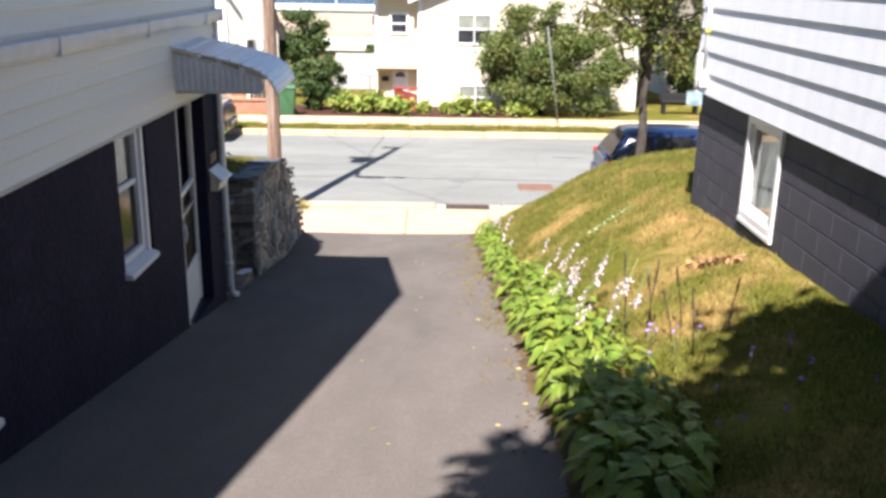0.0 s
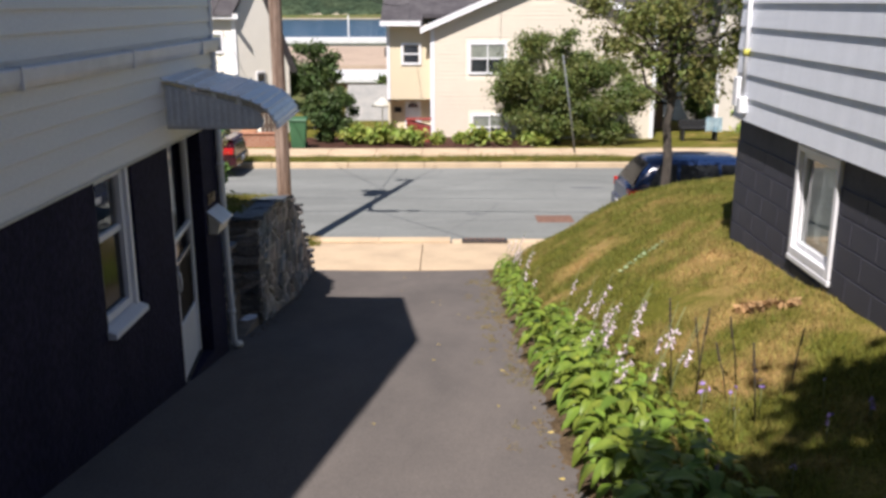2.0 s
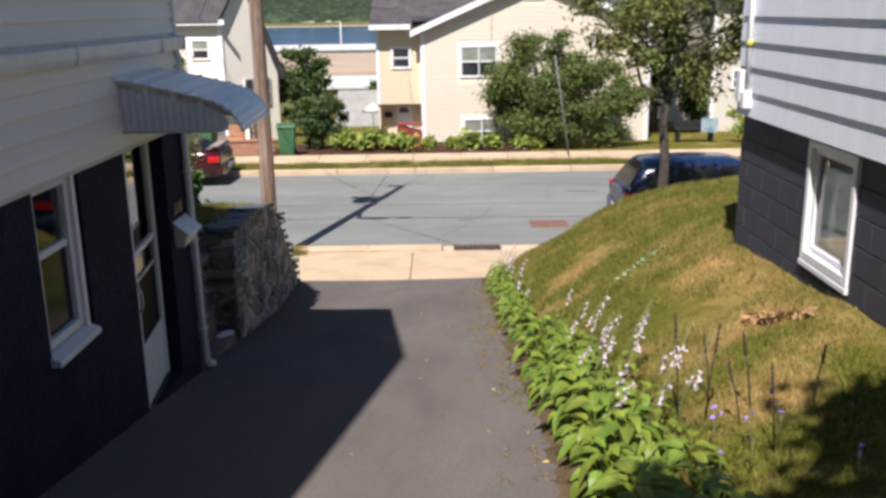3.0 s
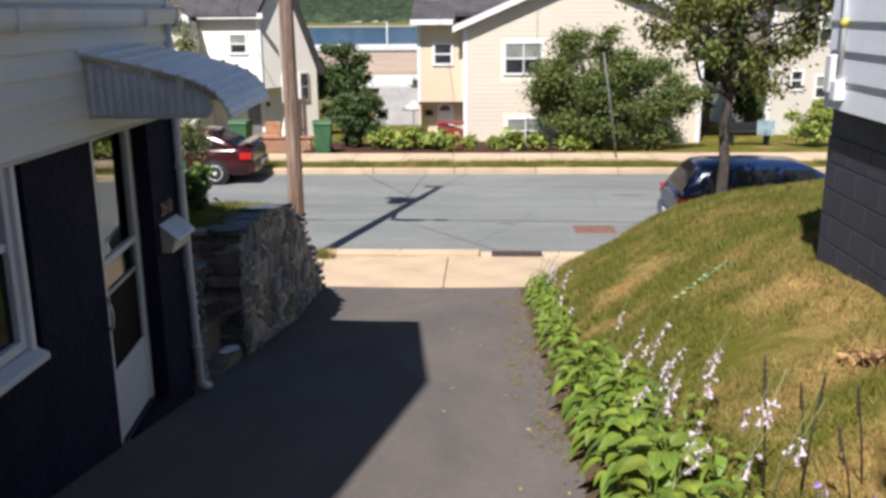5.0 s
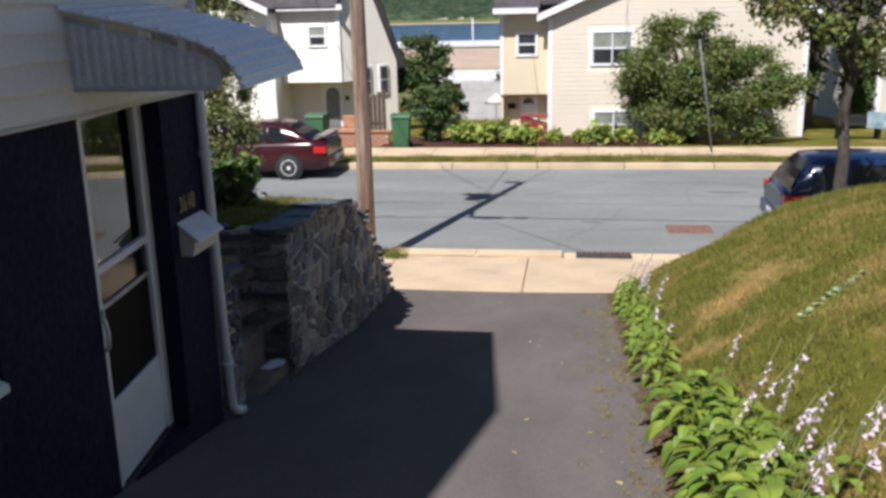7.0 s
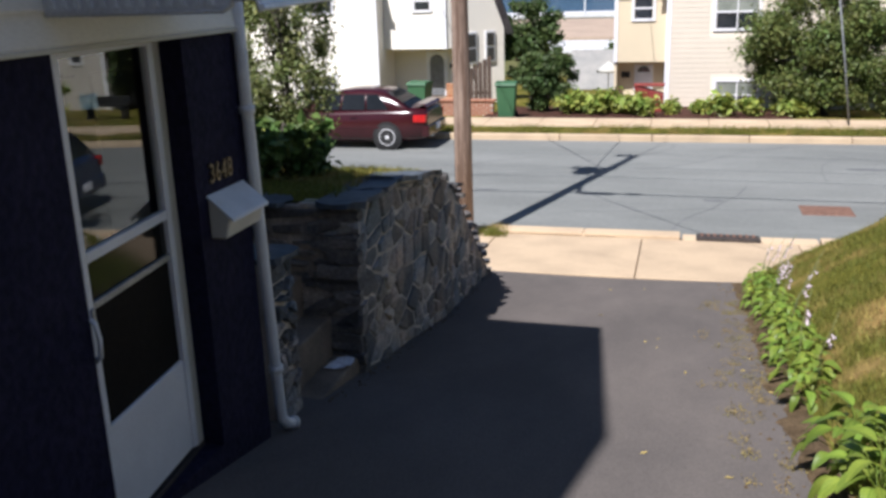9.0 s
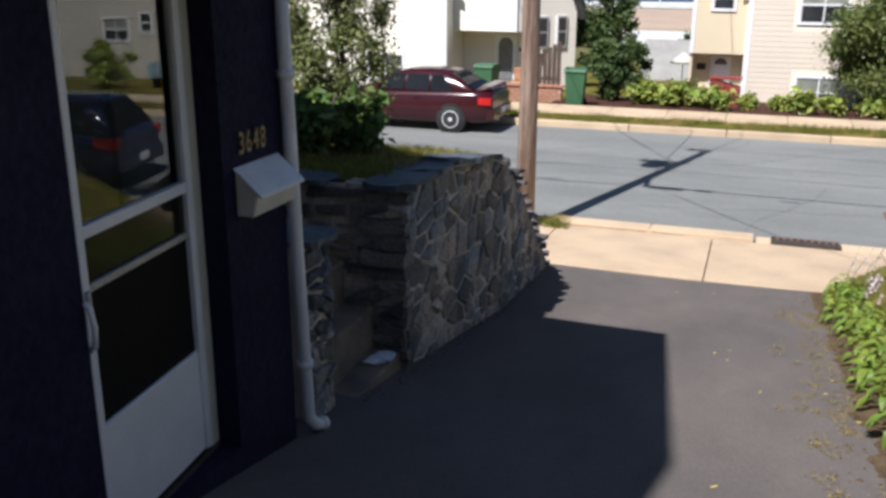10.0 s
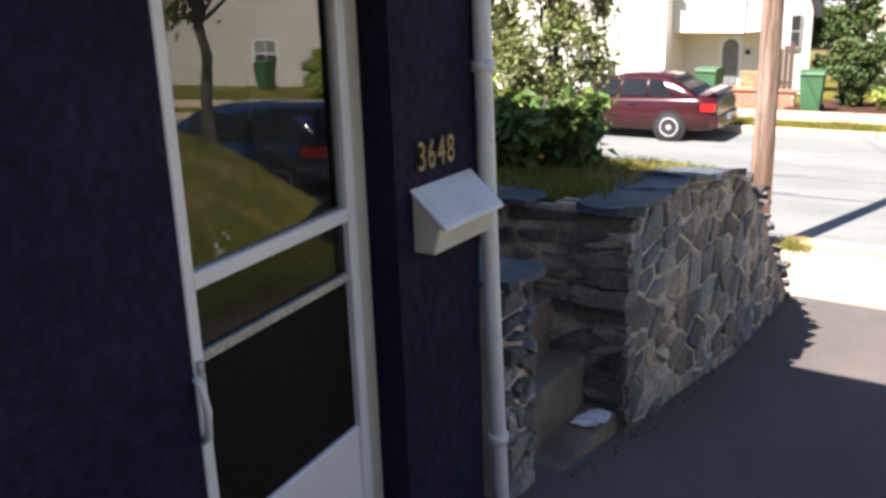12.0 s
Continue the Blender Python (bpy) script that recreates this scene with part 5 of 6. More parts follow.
# maroon saloon parked at the far kerb, tail towards the drive
sedan = car("parked_saloon", (-3.72, 18.42, -1.745), 180, "maroon four-door saloon car parked at the far kerb", "car_red", 4.75, 1.76,
            [(0.0, 0.32, 0.86, 0.74), (0.08, 0.26, 0.98, 0.83), (0.5, 0.22, 1.0, 0.875), (1.2, 0.2, 0.985, 0.88), (2.4, 0.2, 0.95, 0.88), (3.4, 0.2, 0.92, 0.88), (4.2, 0.22, 0.84, 0.86), (4.6, 0.25, 0.74, 0.79), (4.75, 0.34, 0.62, 0.68)],
            (0.42, 1.18, 2.45, 3.38, 0.95, 1.42, 0.80, 0.60), (1.02, 3.78), 0.315, (0.02, 0.34, 0.68, 0.86, 0.3),
            {"glass": [(0.98, 1.55, 1.58, 1.30), (1.60, 2.22, 2.18, 1.63), (2.28, 3.05, 2.52, 2.24)], "trim": 0.52, "trim_mat": "car_red"})
bm = bmesh.new()
prism(bm, [(0.03, 1.03), (0.10, 1.10), (0.34, 1.11), (0.36, 1.095), (0.12, 1.075), (0.07, 1.03)], "y", -0.66, 0.66)
part("spoiler", bevelled(bm, 0.008), "car_red", sedan)

# dark blue hatchback wagon parked at the near kerb
wagon = car("parked_wagon", (6.12, 11.95, -1.745), 0, "dark blue estate car parked beside the lawn bank", "car_blue", 4.6, 1.78,
            [(0.0, 0.34, 0.92, 0.76), (0.10, 0.28, 1.0, 0.86), (0.6, 0.24, 1.02, 0.885), (1.5, 0.22, 1.0, 0.89), (2.6, 0.22, 0.98, 0.89), (3.4, 0.22, 0.96, 0.885), (4.1, 0.24, 0.88, 0.86), (4.45, 0.27, 0.76, 0.80), (4.6, 0.36, 0.66, 0.70)],
            (0.10, 0.52, 2.55, 3.45, 0.98, 1.56, 0.82, 0.64), (0.85, 3.62), 0.32, (0.0, 0.44, 0.76, 0.96, 0.24),
            {"glass": [(0.42, 1.02, 1.05, 0.68), (1.10, 1.95, 1.92, 1.13), (2.02, 3.1, 2.55, 1.99)], "trim": 0.45, "trim_mat": "black"})

# ---- houses across the street ----
def far_window(parent, x0, x1, z0, z1, y, panes=2, blind=0.45):
    w = part("window", bevelled(boxes((x0, x0 + 0.09, y - 0.05, y + 0.02, z0, z1), (x1 - 0.09, x1, y - 0.05, y + 0.02, z0, z1),
                                      (x0 + 0.09, x1 - 0.09, y - 0.05, y + 0.02, z0, z0 + 0.09), (x0 + 0.09, x1 - 0.09, y - 0.05, y + 0.02, z1 - 0.09, z1)), 0.006), "white_paint", parent, "white framed window")
    n = panes
    st = (x1 - x0 - 0.18) / n
    zm = (z0 + z1) / 2
    for i in range(n):
        a = x0 + 0.09 + i * st
        part("pane", boxes((a + 0.02, a + st - 0.02, y - 0.012, y - 0.004, z0 + 0.09, zm - 0.03)), "pane_dark", w)
        part("pane", boxes((a + 0.02, a + st - 0.02, y - 0.018, y - 0.01, zm + 0.03, z1 - 0.09)), "frosted" if blind else "pane_dark", w)
        part("sash_bar", boxes((a, a + st, y - 0.035, y - 0.02, zm - 0.03, zm + 0.03)), "white_paint", w)
        if i:
            part("mullion", boxes((a - 0.02, a + 0.02, y - 0.04, y - 0.02, z0 + 0.09, zm - 0.03), (a - 0.02, a + 0.02, y - 0.04, y - 0.02, zm + 0.03, z1 - 0.09)), "white_paint", w)
    return w


def far_door(parent, x0, x1, z0, z1, y, material="white_paint"):
    d = part("door", bevelled(boxes((x0, x1, y - 0.05, y, z0, z1)), 0.008), material, parent, "panelled front door with a fan light")
    cx, r = (x0 + x1) / 2, (x1 - x0) * 0.32
    bm = bmesh.new()
    zc = z0 + (z1 - z0) * 0.78
    prism(bm, [(cx + r * math.cos(a), zc + r * math.sin(a)) for a in np.linspace(0, math.pi, 9)], "y", y - 0.062, y - 0.052)
    part("fan_light", bm, "pane_dark", d)
    for k in (0, 1):
        part("panel", bevelled(boxes((x0 + 0.12 + k * (x1 - x0) / 2, x0 + (x1 - x0) / 2 - 0.06 + k * (x1 - x0) / 2 - 0.06, y - 0.062, y - 0.05, z0 + 0.15, z0 + (z1 - z0) * 0.6)), 0.008), material, d)
    return d


def gable_roof(parent, pts, axis, a, b, material="shingle"):
    bm = bmesh.new()
    prism(bm, pts, axis, a, b)
    return part("roof", bm, material, parent)


# cream house with a front gable
hb = thing("cream_house", (0, 0, 0), "cream clapboard house with a white-trimmed front gable and dark roof", "house")
Y = 26.6
bm = bmesh.new()
box(bm, 1.72, 10.12, Y, Y + 9, -2.6, 2.12)
prism(bm, [(1.72, 2.121), (10.12, 2.121), (10.12, 2.25), (5.9, 3.86), (1.72, 2.25)], "y", Y, Y + 0.2)
part("wall", bm, "far_cream", hb)
gaps = [(3.02, 4.65, 0.37, 1.75), (3.12, 4.75, -2.1, -0.9), (5.45, 6.29, 3.13, 3.69)]
for i in range(38):
    z = -2.2 + 0.155 * i
    xa, xb = 1.86, 9.98
    if z > 2.0:
        w = 4.1 * (3.72 - z) / 1.6
        if w < 0.3:
            break
        xa, xb = max(xa, 5.9 - w), min(xb, 5.9 + w)
    runs = [(xa, xb)]
    for ga, gb, gz, gt in gaps:
        if z + 0.155 > gz and z < gt:
            runs = [q for p in runs for q in ((p[0], min(p[1], ga)), (max(p[0], gb), p[1])) if q[1] - q[0] > 0.05]
    bm = bmesh.new()
    for p, q in runs:
        prism(bm, [(Y - 0.011, z), (Y - 0.004, z + 0.153), (Y - 0.002, z + 0.152), (Y - 0.002, z)], "x", p, q)
    part("clapboard", bm, "clapboard", hb)
part("entry_wall", boxes((0.08, 1.70, Y + 0.35, Y + 9, -0.48, 2.28)), "far_yellow", hb, "yellow-cream overhanging upper wall")
part("porch_wall", boxes((0.08, 1.70, Y + 1.05, Y + 9, -2.6, -0.49), (0.08, 0.16, Y + 0.4, Y + 1.04, -2.6, -0.49)), "far_yellow", hb)
main = [(Y - 0.15, 2.26), (Y - 0.15, 2.40), (Y + 4.5, 4.34), (Y + 9.4, 2.40), (Y + 9.4, 2.26), (Y + 4.5, 4.20)]
gable_roof(hb, main, "x", -0.12, 1.42)
gable_roof(hb, main, "x", 10.40, 12.2)
gable_roof(hb, [(Y + 0.45, 2.51), (Y + 0.45, 2.65)] + main[2:], "x", 1.421, 10.399)
gable_roof(hb, [(1.40, 2.05), (1.40, 2.17), (5.9, 4.08), (10.42, 2.17), (10.42, 2.05), (5.9, 3.93)], "y", Y - 0.30, Y + 4.2)
bm = bmesh.new()
prism(bm, [(1.34, 1.97), (1.34, 2.19), (5.9, 4.13), (10.48, 2.19), (10.48, 1.97), (5.9, 3.90)], "y", Y - 0.36, Y - 0.305)
part("barge_board", bm, "white_paint", hb, "white barge boards")
part("fascia", boxes((-0.14, 1.36, Y - 0.22, Y - 0.155, 2.24, 2.42)), "white_paint", hb)
part("corner_board", boxes((1.70, 1.86, Y - 0.03, Y - 0.003, -2.4, 2.1)), "white_paint", hb)
part("corner_board", boxes((9.98, 10.14, Y - 0.03, Y - 0.003, -2.4, 2.2)), "white_paint", hb)
part("corner_board", boxes((0.06, 0.18, Y + 0.32, Y + 0.347, -0.48, 2.27)), "white_paint", hb)
part("gable_vent", bevelled(boxes((5.52, 6.22, Y - 0.05, Y - 0.003, 3.2, 3.62)), 0.01), "white_paint", hb)
part("porch_step", boxes((0.2, 1.68, Y + 0.2, Y + 1.04, -2.2, -1.72)), "concrete_step", hb)
far_window(hb, 3.12, 4.55, 0.47, 1.65, Y)
far_window(hb, 3.22, 4.65, -2.0, -1.0, Y)
far_window(hb, 0.60, 1.36, 0.80, 1.62, Y + 0.35, 1, 0)
far_door(hb, 0.70, 1.32, -1.72, -0.62, Y + 1.05)
part("house_plaque", bevelled(boxes((0.28, 0.56, Y + 1.01, Y + 1.04, -1.05, -0.85)), 0.02), "black", hb)
part("downspout", boxes((10.0, 10.08, Y - 0.09, Y - 0.04, -2.3, 2.1)), "white_metal", hb)

planter = thing("red_planter", (1.35, 25.3, -1.84), "dark red wooden planter box by the porch", "planter")
bm = bmesh.new()
prism(bm, [(-0.5, 0), (0.38, 0), (0.38, 0.55), (-0.5, 0.80)], "y", -0.3, 0.3)
part("box", bevelled(bm, 0.02), "red_paint", planter)
part("lid", boxes((-0.52, 0.40, -0.32, 0.32, 0.802, 0.83)), "red_paint", planter)

# white house, stepped front and entry overhang
ha = thing("white_house", (0, 0, 0), "off-white clapboard house with an arched front door and grey roof", "house")
YA = 26.4
part("front_wall", boxes((-15.5, -7.85, YA, YA + 7, -2.6, 2.55)), "far_white", ha)


def upright(bm, plan, z0, tops):
    """A block on a plan polygon, its top at a height of its own over each corner."""
    lo = [bm.verts.new((x, y, z0)) for x, y in plan]
    hi = [bm.verts.new((x, y, z)) for (x, y), z in zip(plan, tops)]
    bm.faces.new(lo[::-1])
    bm.faces.new(hi)
    for i in range(len(plan)):
        j = (i + 1) % len(plan)
        bm.faces.new((lo[i], lo[j], hi[j], hi[i]))
    bmesh.ops.triangulate(bm, faces=[f for f in bm.faces if len(f.verts) > 4])


# the side wall stands askew to the street and catches the sun
bm = bmesh.new()
upright(bm, [(-7.84, YA + 0.75), (-5.62, YA + 0.75), (-5.04, YA + 1.58), (-4.04, YA + 3.01), (-7.84, YA + 3.01), (-7.84, YA + 1.58)], 0.0, [2.52, 2.52, 4.18, 0.56, 0.56, 4.18])
part("entry_wall", bm, "far_white", ha)
bm = bmesh.new()
upright(bm, [(-7.84, YA + 1.9), (-4.815, YA + 1.9), (-4.04, YA + 3.01), (-7.84, YA + 3.01)], -3.2, [-0.01] * 4)
part("porch_wall", bm, "far_white", ha)
part("porch_base", boxes((-7.84, -5.62, YA + 0.8, YA + 1.89, -2.6, -1.75)), "concrete_step", ha)
bm = bmesh.new()
ridge = [[bm.verts.new((x, YA + y, z)) for x, y, z in row] for row in (
    ((-16.2, 0.50, 2.54), (-5.66, 0.50, 2.54)), ((-16.2, 1.58, 4.22), (-4.90, 1.58, 4.22)), ((-16.2, 3.25, 0.32), (-3.74, 3.25, 0.32)))]
for a, b in zip(ridge, ridge[1:]):
    bm.faces.new((a[0], a[1], b[1], b[0]))
bmesh.ops.recalc_face_normals(bm, faces=bm.faces[:])
bmesh.ops.solidify(bm, geom=bm.faces[:], thickness=-0.13)
part("roof", bm, "shingle", ha)
part("fascia", boxes((-7.8, -5.43, YA + 0.44, YA + 0.495, 2.49, 2.68)), "white_paint", ha)
bm = bmesh.new()
prism(bm, [(-16.0, 2.1), (-16.0, 2.25), (-11.6, 4.3), (-7.85, 2.58), (-7.85, 2.42), (-11.6, 4.1)], "y", YA - 0.45, YA + 3)
part("front_gable_roof", bm, "shingle", ha)
bm = bmesh.new()
prism(bm, [(-16.1, 2.04), (-16.1, 2.27), (-11.6, 4.36), (-7.80, 2.60), (-7.80, 2.36), (-11.6, 4.08)], "y", YA - 0.52, YA - 0.455)
part("barge_board", bm, "white_paint", ha)
part("corner_board", boxes((-7.99, -7.83, YA - 0.03, YA - 0.003, -2.4, 2.5)), "white_paint", ha)
part("corner_board", boxes((-5.76, -5.60, YA + 0.72, YA + 0.747, 0.0, 2.55)), "white_paint", ha)
far_window(ha, -10.75, -9.35, 1.25, 2.3, YA)
far_window(ha, -10.75, -9.35, -1.7, -0.75, YA, 2, 0)
far_window(ha, -6.80, -6.08, 1.22, 2.0, YA + 0.75, 1)
arch = far_door(ha, -6.66, -5.88, -1.75, -0.18, YA + 1.9, "white_metal")
bm = bmesh.new()
prism(bm, [(-6.52, -1.7), (-6.02, -1.7), (-6.02, -0.55)] + [(-6.27 + 0.25 * math.cos(a), -0.55 + 0.25 * math.sin(a)) for a in np.linspace(0.2, math.pi - 0.2, 9)] + [(-6.52, -0.55)], "y", YA + 1.80, YA + 1.836)
part("arched_leaf", bm, "post_grey", arch, "dark arched storm door leaf")
part("house_plaque", bevelled(boxes((-5.80, -5.66, YA + 1.86, YA + 1.89, -0.75, -0.6)), 0.01), "black", ha)
for k in (0.42, 0.74):
    sw = part("side_window", bevelled(boxes((-0.02, 0.045, -0.24, 0.24, -0.6, 0.5)), 0.008), "white_paint", ha)
    sw.matrix_world = pose(-5.62 + 1.58 * k, YA + 0.75 + 2.26 * k, 0.0, 0, 0, -35)
    part("pane", boxes((0.047, 0.055, -0.17, 0.17, -0.52, -0.08)), "pane_dark", sw)
    part("pane", boxes((0.047, 0.055, -0.17, 0.17, -0.02, 0.42)), "pane_dark", sw)

fence = thing("wood_fence", (-4.6, 27.5, -2.0), "weathered brown timber fence panel beside the white house", "fence")
for i in range(5):
    part("board", bevelled(boxes((-0.32 + i * 0.16, -0.18 + i * 0.16, 0, 0.03, 0, 1.3 + 0.10 * i)), 0.006), "fence_wood", fence)
part("rail", boxes((-0.32, 0.46, 0.032, 0.07, 0.4, 0.5)), "fence_wood", fence)
lowwall = thing("brick_wall", (-4.3, 23.4, -1.75), "low red brick garden wall with coping", "wall")
for j in range(6):
    for i in range(9):
        x = -0.95 + i * 0.215 + (0.1 if j % 2 else 0)
        part("brick", bevelled(boxes((x, x + 0.2, -0.1, 0.1, j * 0.075, j * 0.075 + 0.065)), 0.006), "brick_red", lowwall)
part("mortar", boxes((-0.93, 1.05, -0.09, 0.09, -0.1, 0.45)), "mortar", lowwall)
part("coping", bevelled(boxes((-1.0, 1.14, -0.14, 0.14, 0.451, 0.51)), 0.01), "brick_red", lowwall)
pot = thing("orange_chair", (-4.75, 24.4, -1.75), "faded orange garden chair beside the porch", "chair")
part("seat", bevelled(boxes((-0.28, 0.28, -0.28, 0.28, 0.38, 0.44)), 0.02), "cloth_orange", pot)
part("backrest", bevelled(boxes((-0.28, 0.28, 0.24, 0.29, 0.44, 0.85)), 0.02), "cloth_orange", pot)
for x in (-0.25, 0.25):
    for y in (-0.25, 0.25):
        part("leg", boxes((x - 0.02, x + 0.02, y - 0.02, y + 0.02, 0, 0.38)), "wood_brown", pot)


def bin_at(at, turn):
    b = thing("wheelie_bin", at, "green plastic wheeled bin with closed lid", "bin", "bins across the street", turn)
    bm = bmesh.new()
    v = box(bm, -0.29, 0.29, -0.33, 0.33, 0.06, 0.98)
    for p in v:
        if p.co.z < 0.5:
            p.co.x *= 0.78
            p.co.y *= 0.8
    part("body", bevelled(bm, 0.03, 2), "bin_green", b)
    bm = bmesh.new()
    prism(bm, [(-0.37, 0.985), (0.36, 0.985), (0.36, 1.03), (0.1, 1.09), (-0.33, 1.06)], "x", -0.31, 0.31)
    part("lid", bevelled(bm, 0.015, 2), "bin_green", b)
    for x in (-0.25, 0.25):
        bm = bmesh.new()
        disc_lathe(bm, [(0.1, x - 0.03), (0.1, x + 0.03)], (0, 0.27, 0.10), "x", 14)
        part("wheel", bm, "rubber", b)
    bm = bmesh.new()
    tube(bm, [(-0.24, 0.33, 0.95), (-0.24, 0.42, 1.0), (0.24, 0.42, 1.0), (0.24, 0.33, 0.95)], 0.015, 6)
    part("handle", bm, "bin_green", b)
    return b


bin_at((-2.68, 22.6, -1.70), 4)
bin_at((-5.35, 22.75, -1.70), -6)

bin_at((17.5, 27.6, -1.95), 8)

# beige house further along
hc = thing("beige_house", (0, 0, 0), "beige clapboard house standing beyond the tree", "house")
YC = 30.0
part("wall", boxes((13.45, 24, YC, YC + 10, -3.0, 3.2)), "far_beige", hc)
gable_roof(hc, [(YC - 0.4, 3.1), (YC - 0.4, 3.25), (YC + 5, 5.6), (YC + 10.4, 3.25), (YC + 10.4, 3.1), (YC + 5, 5.45)], "x", 13.1, 24.4)
part("corner_board", boxes((13.42, 13.58, YC - 0.03, YC - 0.003, -3, 3.1)), "white_paint", hc)
far_window(hc, 14.25, 14.8, -0.42, 0.40, YC, 1, 0)
far_window(hc, 15.2, 16.3, -0.75, 0.20, YC, 2)
far_window(hc, 15.2, 16.3, 1.4, 2.5, YC, 2)
far_window(hc, 18.3, 19.5, -1.4, -0.2, YC, 2)
far_window(hc, 18.3, 19.5, 1.4, 2.5, YC, 2)

# grey-roofed shed and buildings down by the harbour
shed = thing("grey_shed", (-1.55, 36, -3.4), "low shed with a pale grey pitched roof", "shed")
part("wall", boxes((-0.9, 1.1, 0.3, 4, -0.6, 0.9)), "far_white", shed)
bm = bmesh.new()
prism(bm, [(0.0, 0.92), (0.0, 1.0), (2.2, 2.5), (4.4, 1.0), (4.4, 0.92), (2.2, 2.4)], "x", -1.05, 1.3)
part("roof", bm, "grey_roof", shed)
part("door", boxes((-0.2, 0.5, 0.26, 0.296, -0.6, 0.75)), "wood_brown", shed)

store = thing("pale_warehouse", (-9.5, 88, -8), "long low warehouse with a white roof", "building")
part("wall", boxes((-9, 12, 0, 11, -3, 2.95)), "wood_brown", store)
part("roof", bevelled(boxes((-9.4, 12.4, -0.4, 11.4, 2.951, 3.55)), 0.1), "pale_roof", store)
for i in range(6):
    part("bay_door", boxes((-8 + i * 3.2, -6 + i * 3.2, -0.08, -0.003, -3, 1.6)), "black", store)
ware = thing("brown_warehouse", (-22, 130, -13.8), "broad flat-roofed warehouse with a red-brown roof", "building")
part("wall", boxes((-30, 40, 0, 60, -4, 7.0)), "brick_red", ware)
part("roof", boxes((-30.6, 40.6, -0.6, 60.6, 7.001, 7.8)), "flat_roof", ware)
part("roof_unit", bevelled(boxes((14, 17, 22, 25, 7.801, 9.3)), 0.1), "iron_dark", ware)
pier = thing("pier_shed", (-60, 440, -20), "long white pier shed at the water's edge", "building")
part("wall", boxes((-130, 130, 0, 40, -4, 4.0)), "pale_roof", pier)
part("roof", boxes((-131, 131, -1, 41, 4.001, 5.4)), "pale_roof", pier)
mast = thing("light_mast", (-44, 445, -20), "tall white floodlight mast on the pier", "mast")
bm = bmesh.new()
tube(bm, [(0, 0, 0), (0, 0, 17)], [0.45, 0.3], 8)
part("shaft", bm, "pale_roof", mast)

par = thing("parasol", (-0.45, 31.5, -2.75), "pale pink folding parasol behind the porch", "parasol")
bm = bmesh.new()
tube(bm, [(0, 0, 0), (0, 0, 1.9)], 0.02, 6)
part("pole", bm, "steel", par)
bm = bmesh.new()
disc_lathe(bm, [(0.02, 1.9), (0.42, 1.62), (0.46, 1.5), (0.43, 1.51), (0.02, 1.85)], (0, 0, 0), "z", 8)
part("canopy", bm, "blind", par)

# things in the side yard behind the tree
yardbox = thing("yard_bench", (11.6, 25.6, -1.85), "dark garden bench with a pale cloth over it", "bench")
part("seat", bevelled(boxes((-0.7, 0.7, -0.25, 0.25, 0.42, 0.48)), 0.01), "black", yardbox)
part("backrest", bevelled(boxes((-0.7, 0.7, 0.22, 0.28, 0.481, 0.72)), 0.01), "black", yardbox)
for x in (-0.6, 0.6):
    part("leg", boxes((x - 0.04, x + 0.04, -0.22, 0.22, 0, 0.419)), "black", yardbox)
towel = bmesh.new()
g = [[towel.verts.new((11.75 + 0.085 * i, 25.31 - 0.03 * math.sin(i * 1.1) - 0.01 * j, -0.98 - 0.085 * j + 0.02 * math.sin(i))) for j in range(7)] for i in range(8)]
for i in range(7):
    for j in range(6):
        towel.faces.new((g[i][j], g[i + 1][j], g[i + 1][j + 1], g[i][j + 1]))
bmesh.ops.solidify(towel, geom=towel.faces[:], thickness=0.012)
solid("hanging_cloth", towel, "cloth_pale", "pale blue and white cloth draped over the bench", "cloth")
shed2 = thing("dark_shed", (12.0, 31, -2.2), "small dark garden shed with red-brown door", "shed")
part("wall", boxes((-1.3, -0.45, 0, 2, -0.4, 1.1)), "wood_brown", shed2)
bm = bmesh.new()
prism(bm, [(-1.42, 1.04), (-1.42, 1.12), (-0.87, 1.5), (-0.33, 1.12), (-0.33, 1.04), (-0.87, 1.41)], "y", -0.2, 2.2)
part("roof", bm, "shingle", shed2)


# ---- trees and shrubs ----
def limb(bm, a, b, r0, r1, rg, wob=0.12, n=5):
    a, b = Vector(a), Vector(b)
    ln = (b - a).length
    pts = [a.lerp(b, t / n) + (Vector((rg.gauss(0, 1), rg.gauss(0, 1), rg.gauss(0, 0.6))) * wob * ln * 0.25 if 0 < t < n else Vector()) for t in range(n + 1)]
    tube(bm, pts, [r0 + (r1 - r0) * t / n for t in range(n + 1)], 7)
    return pts


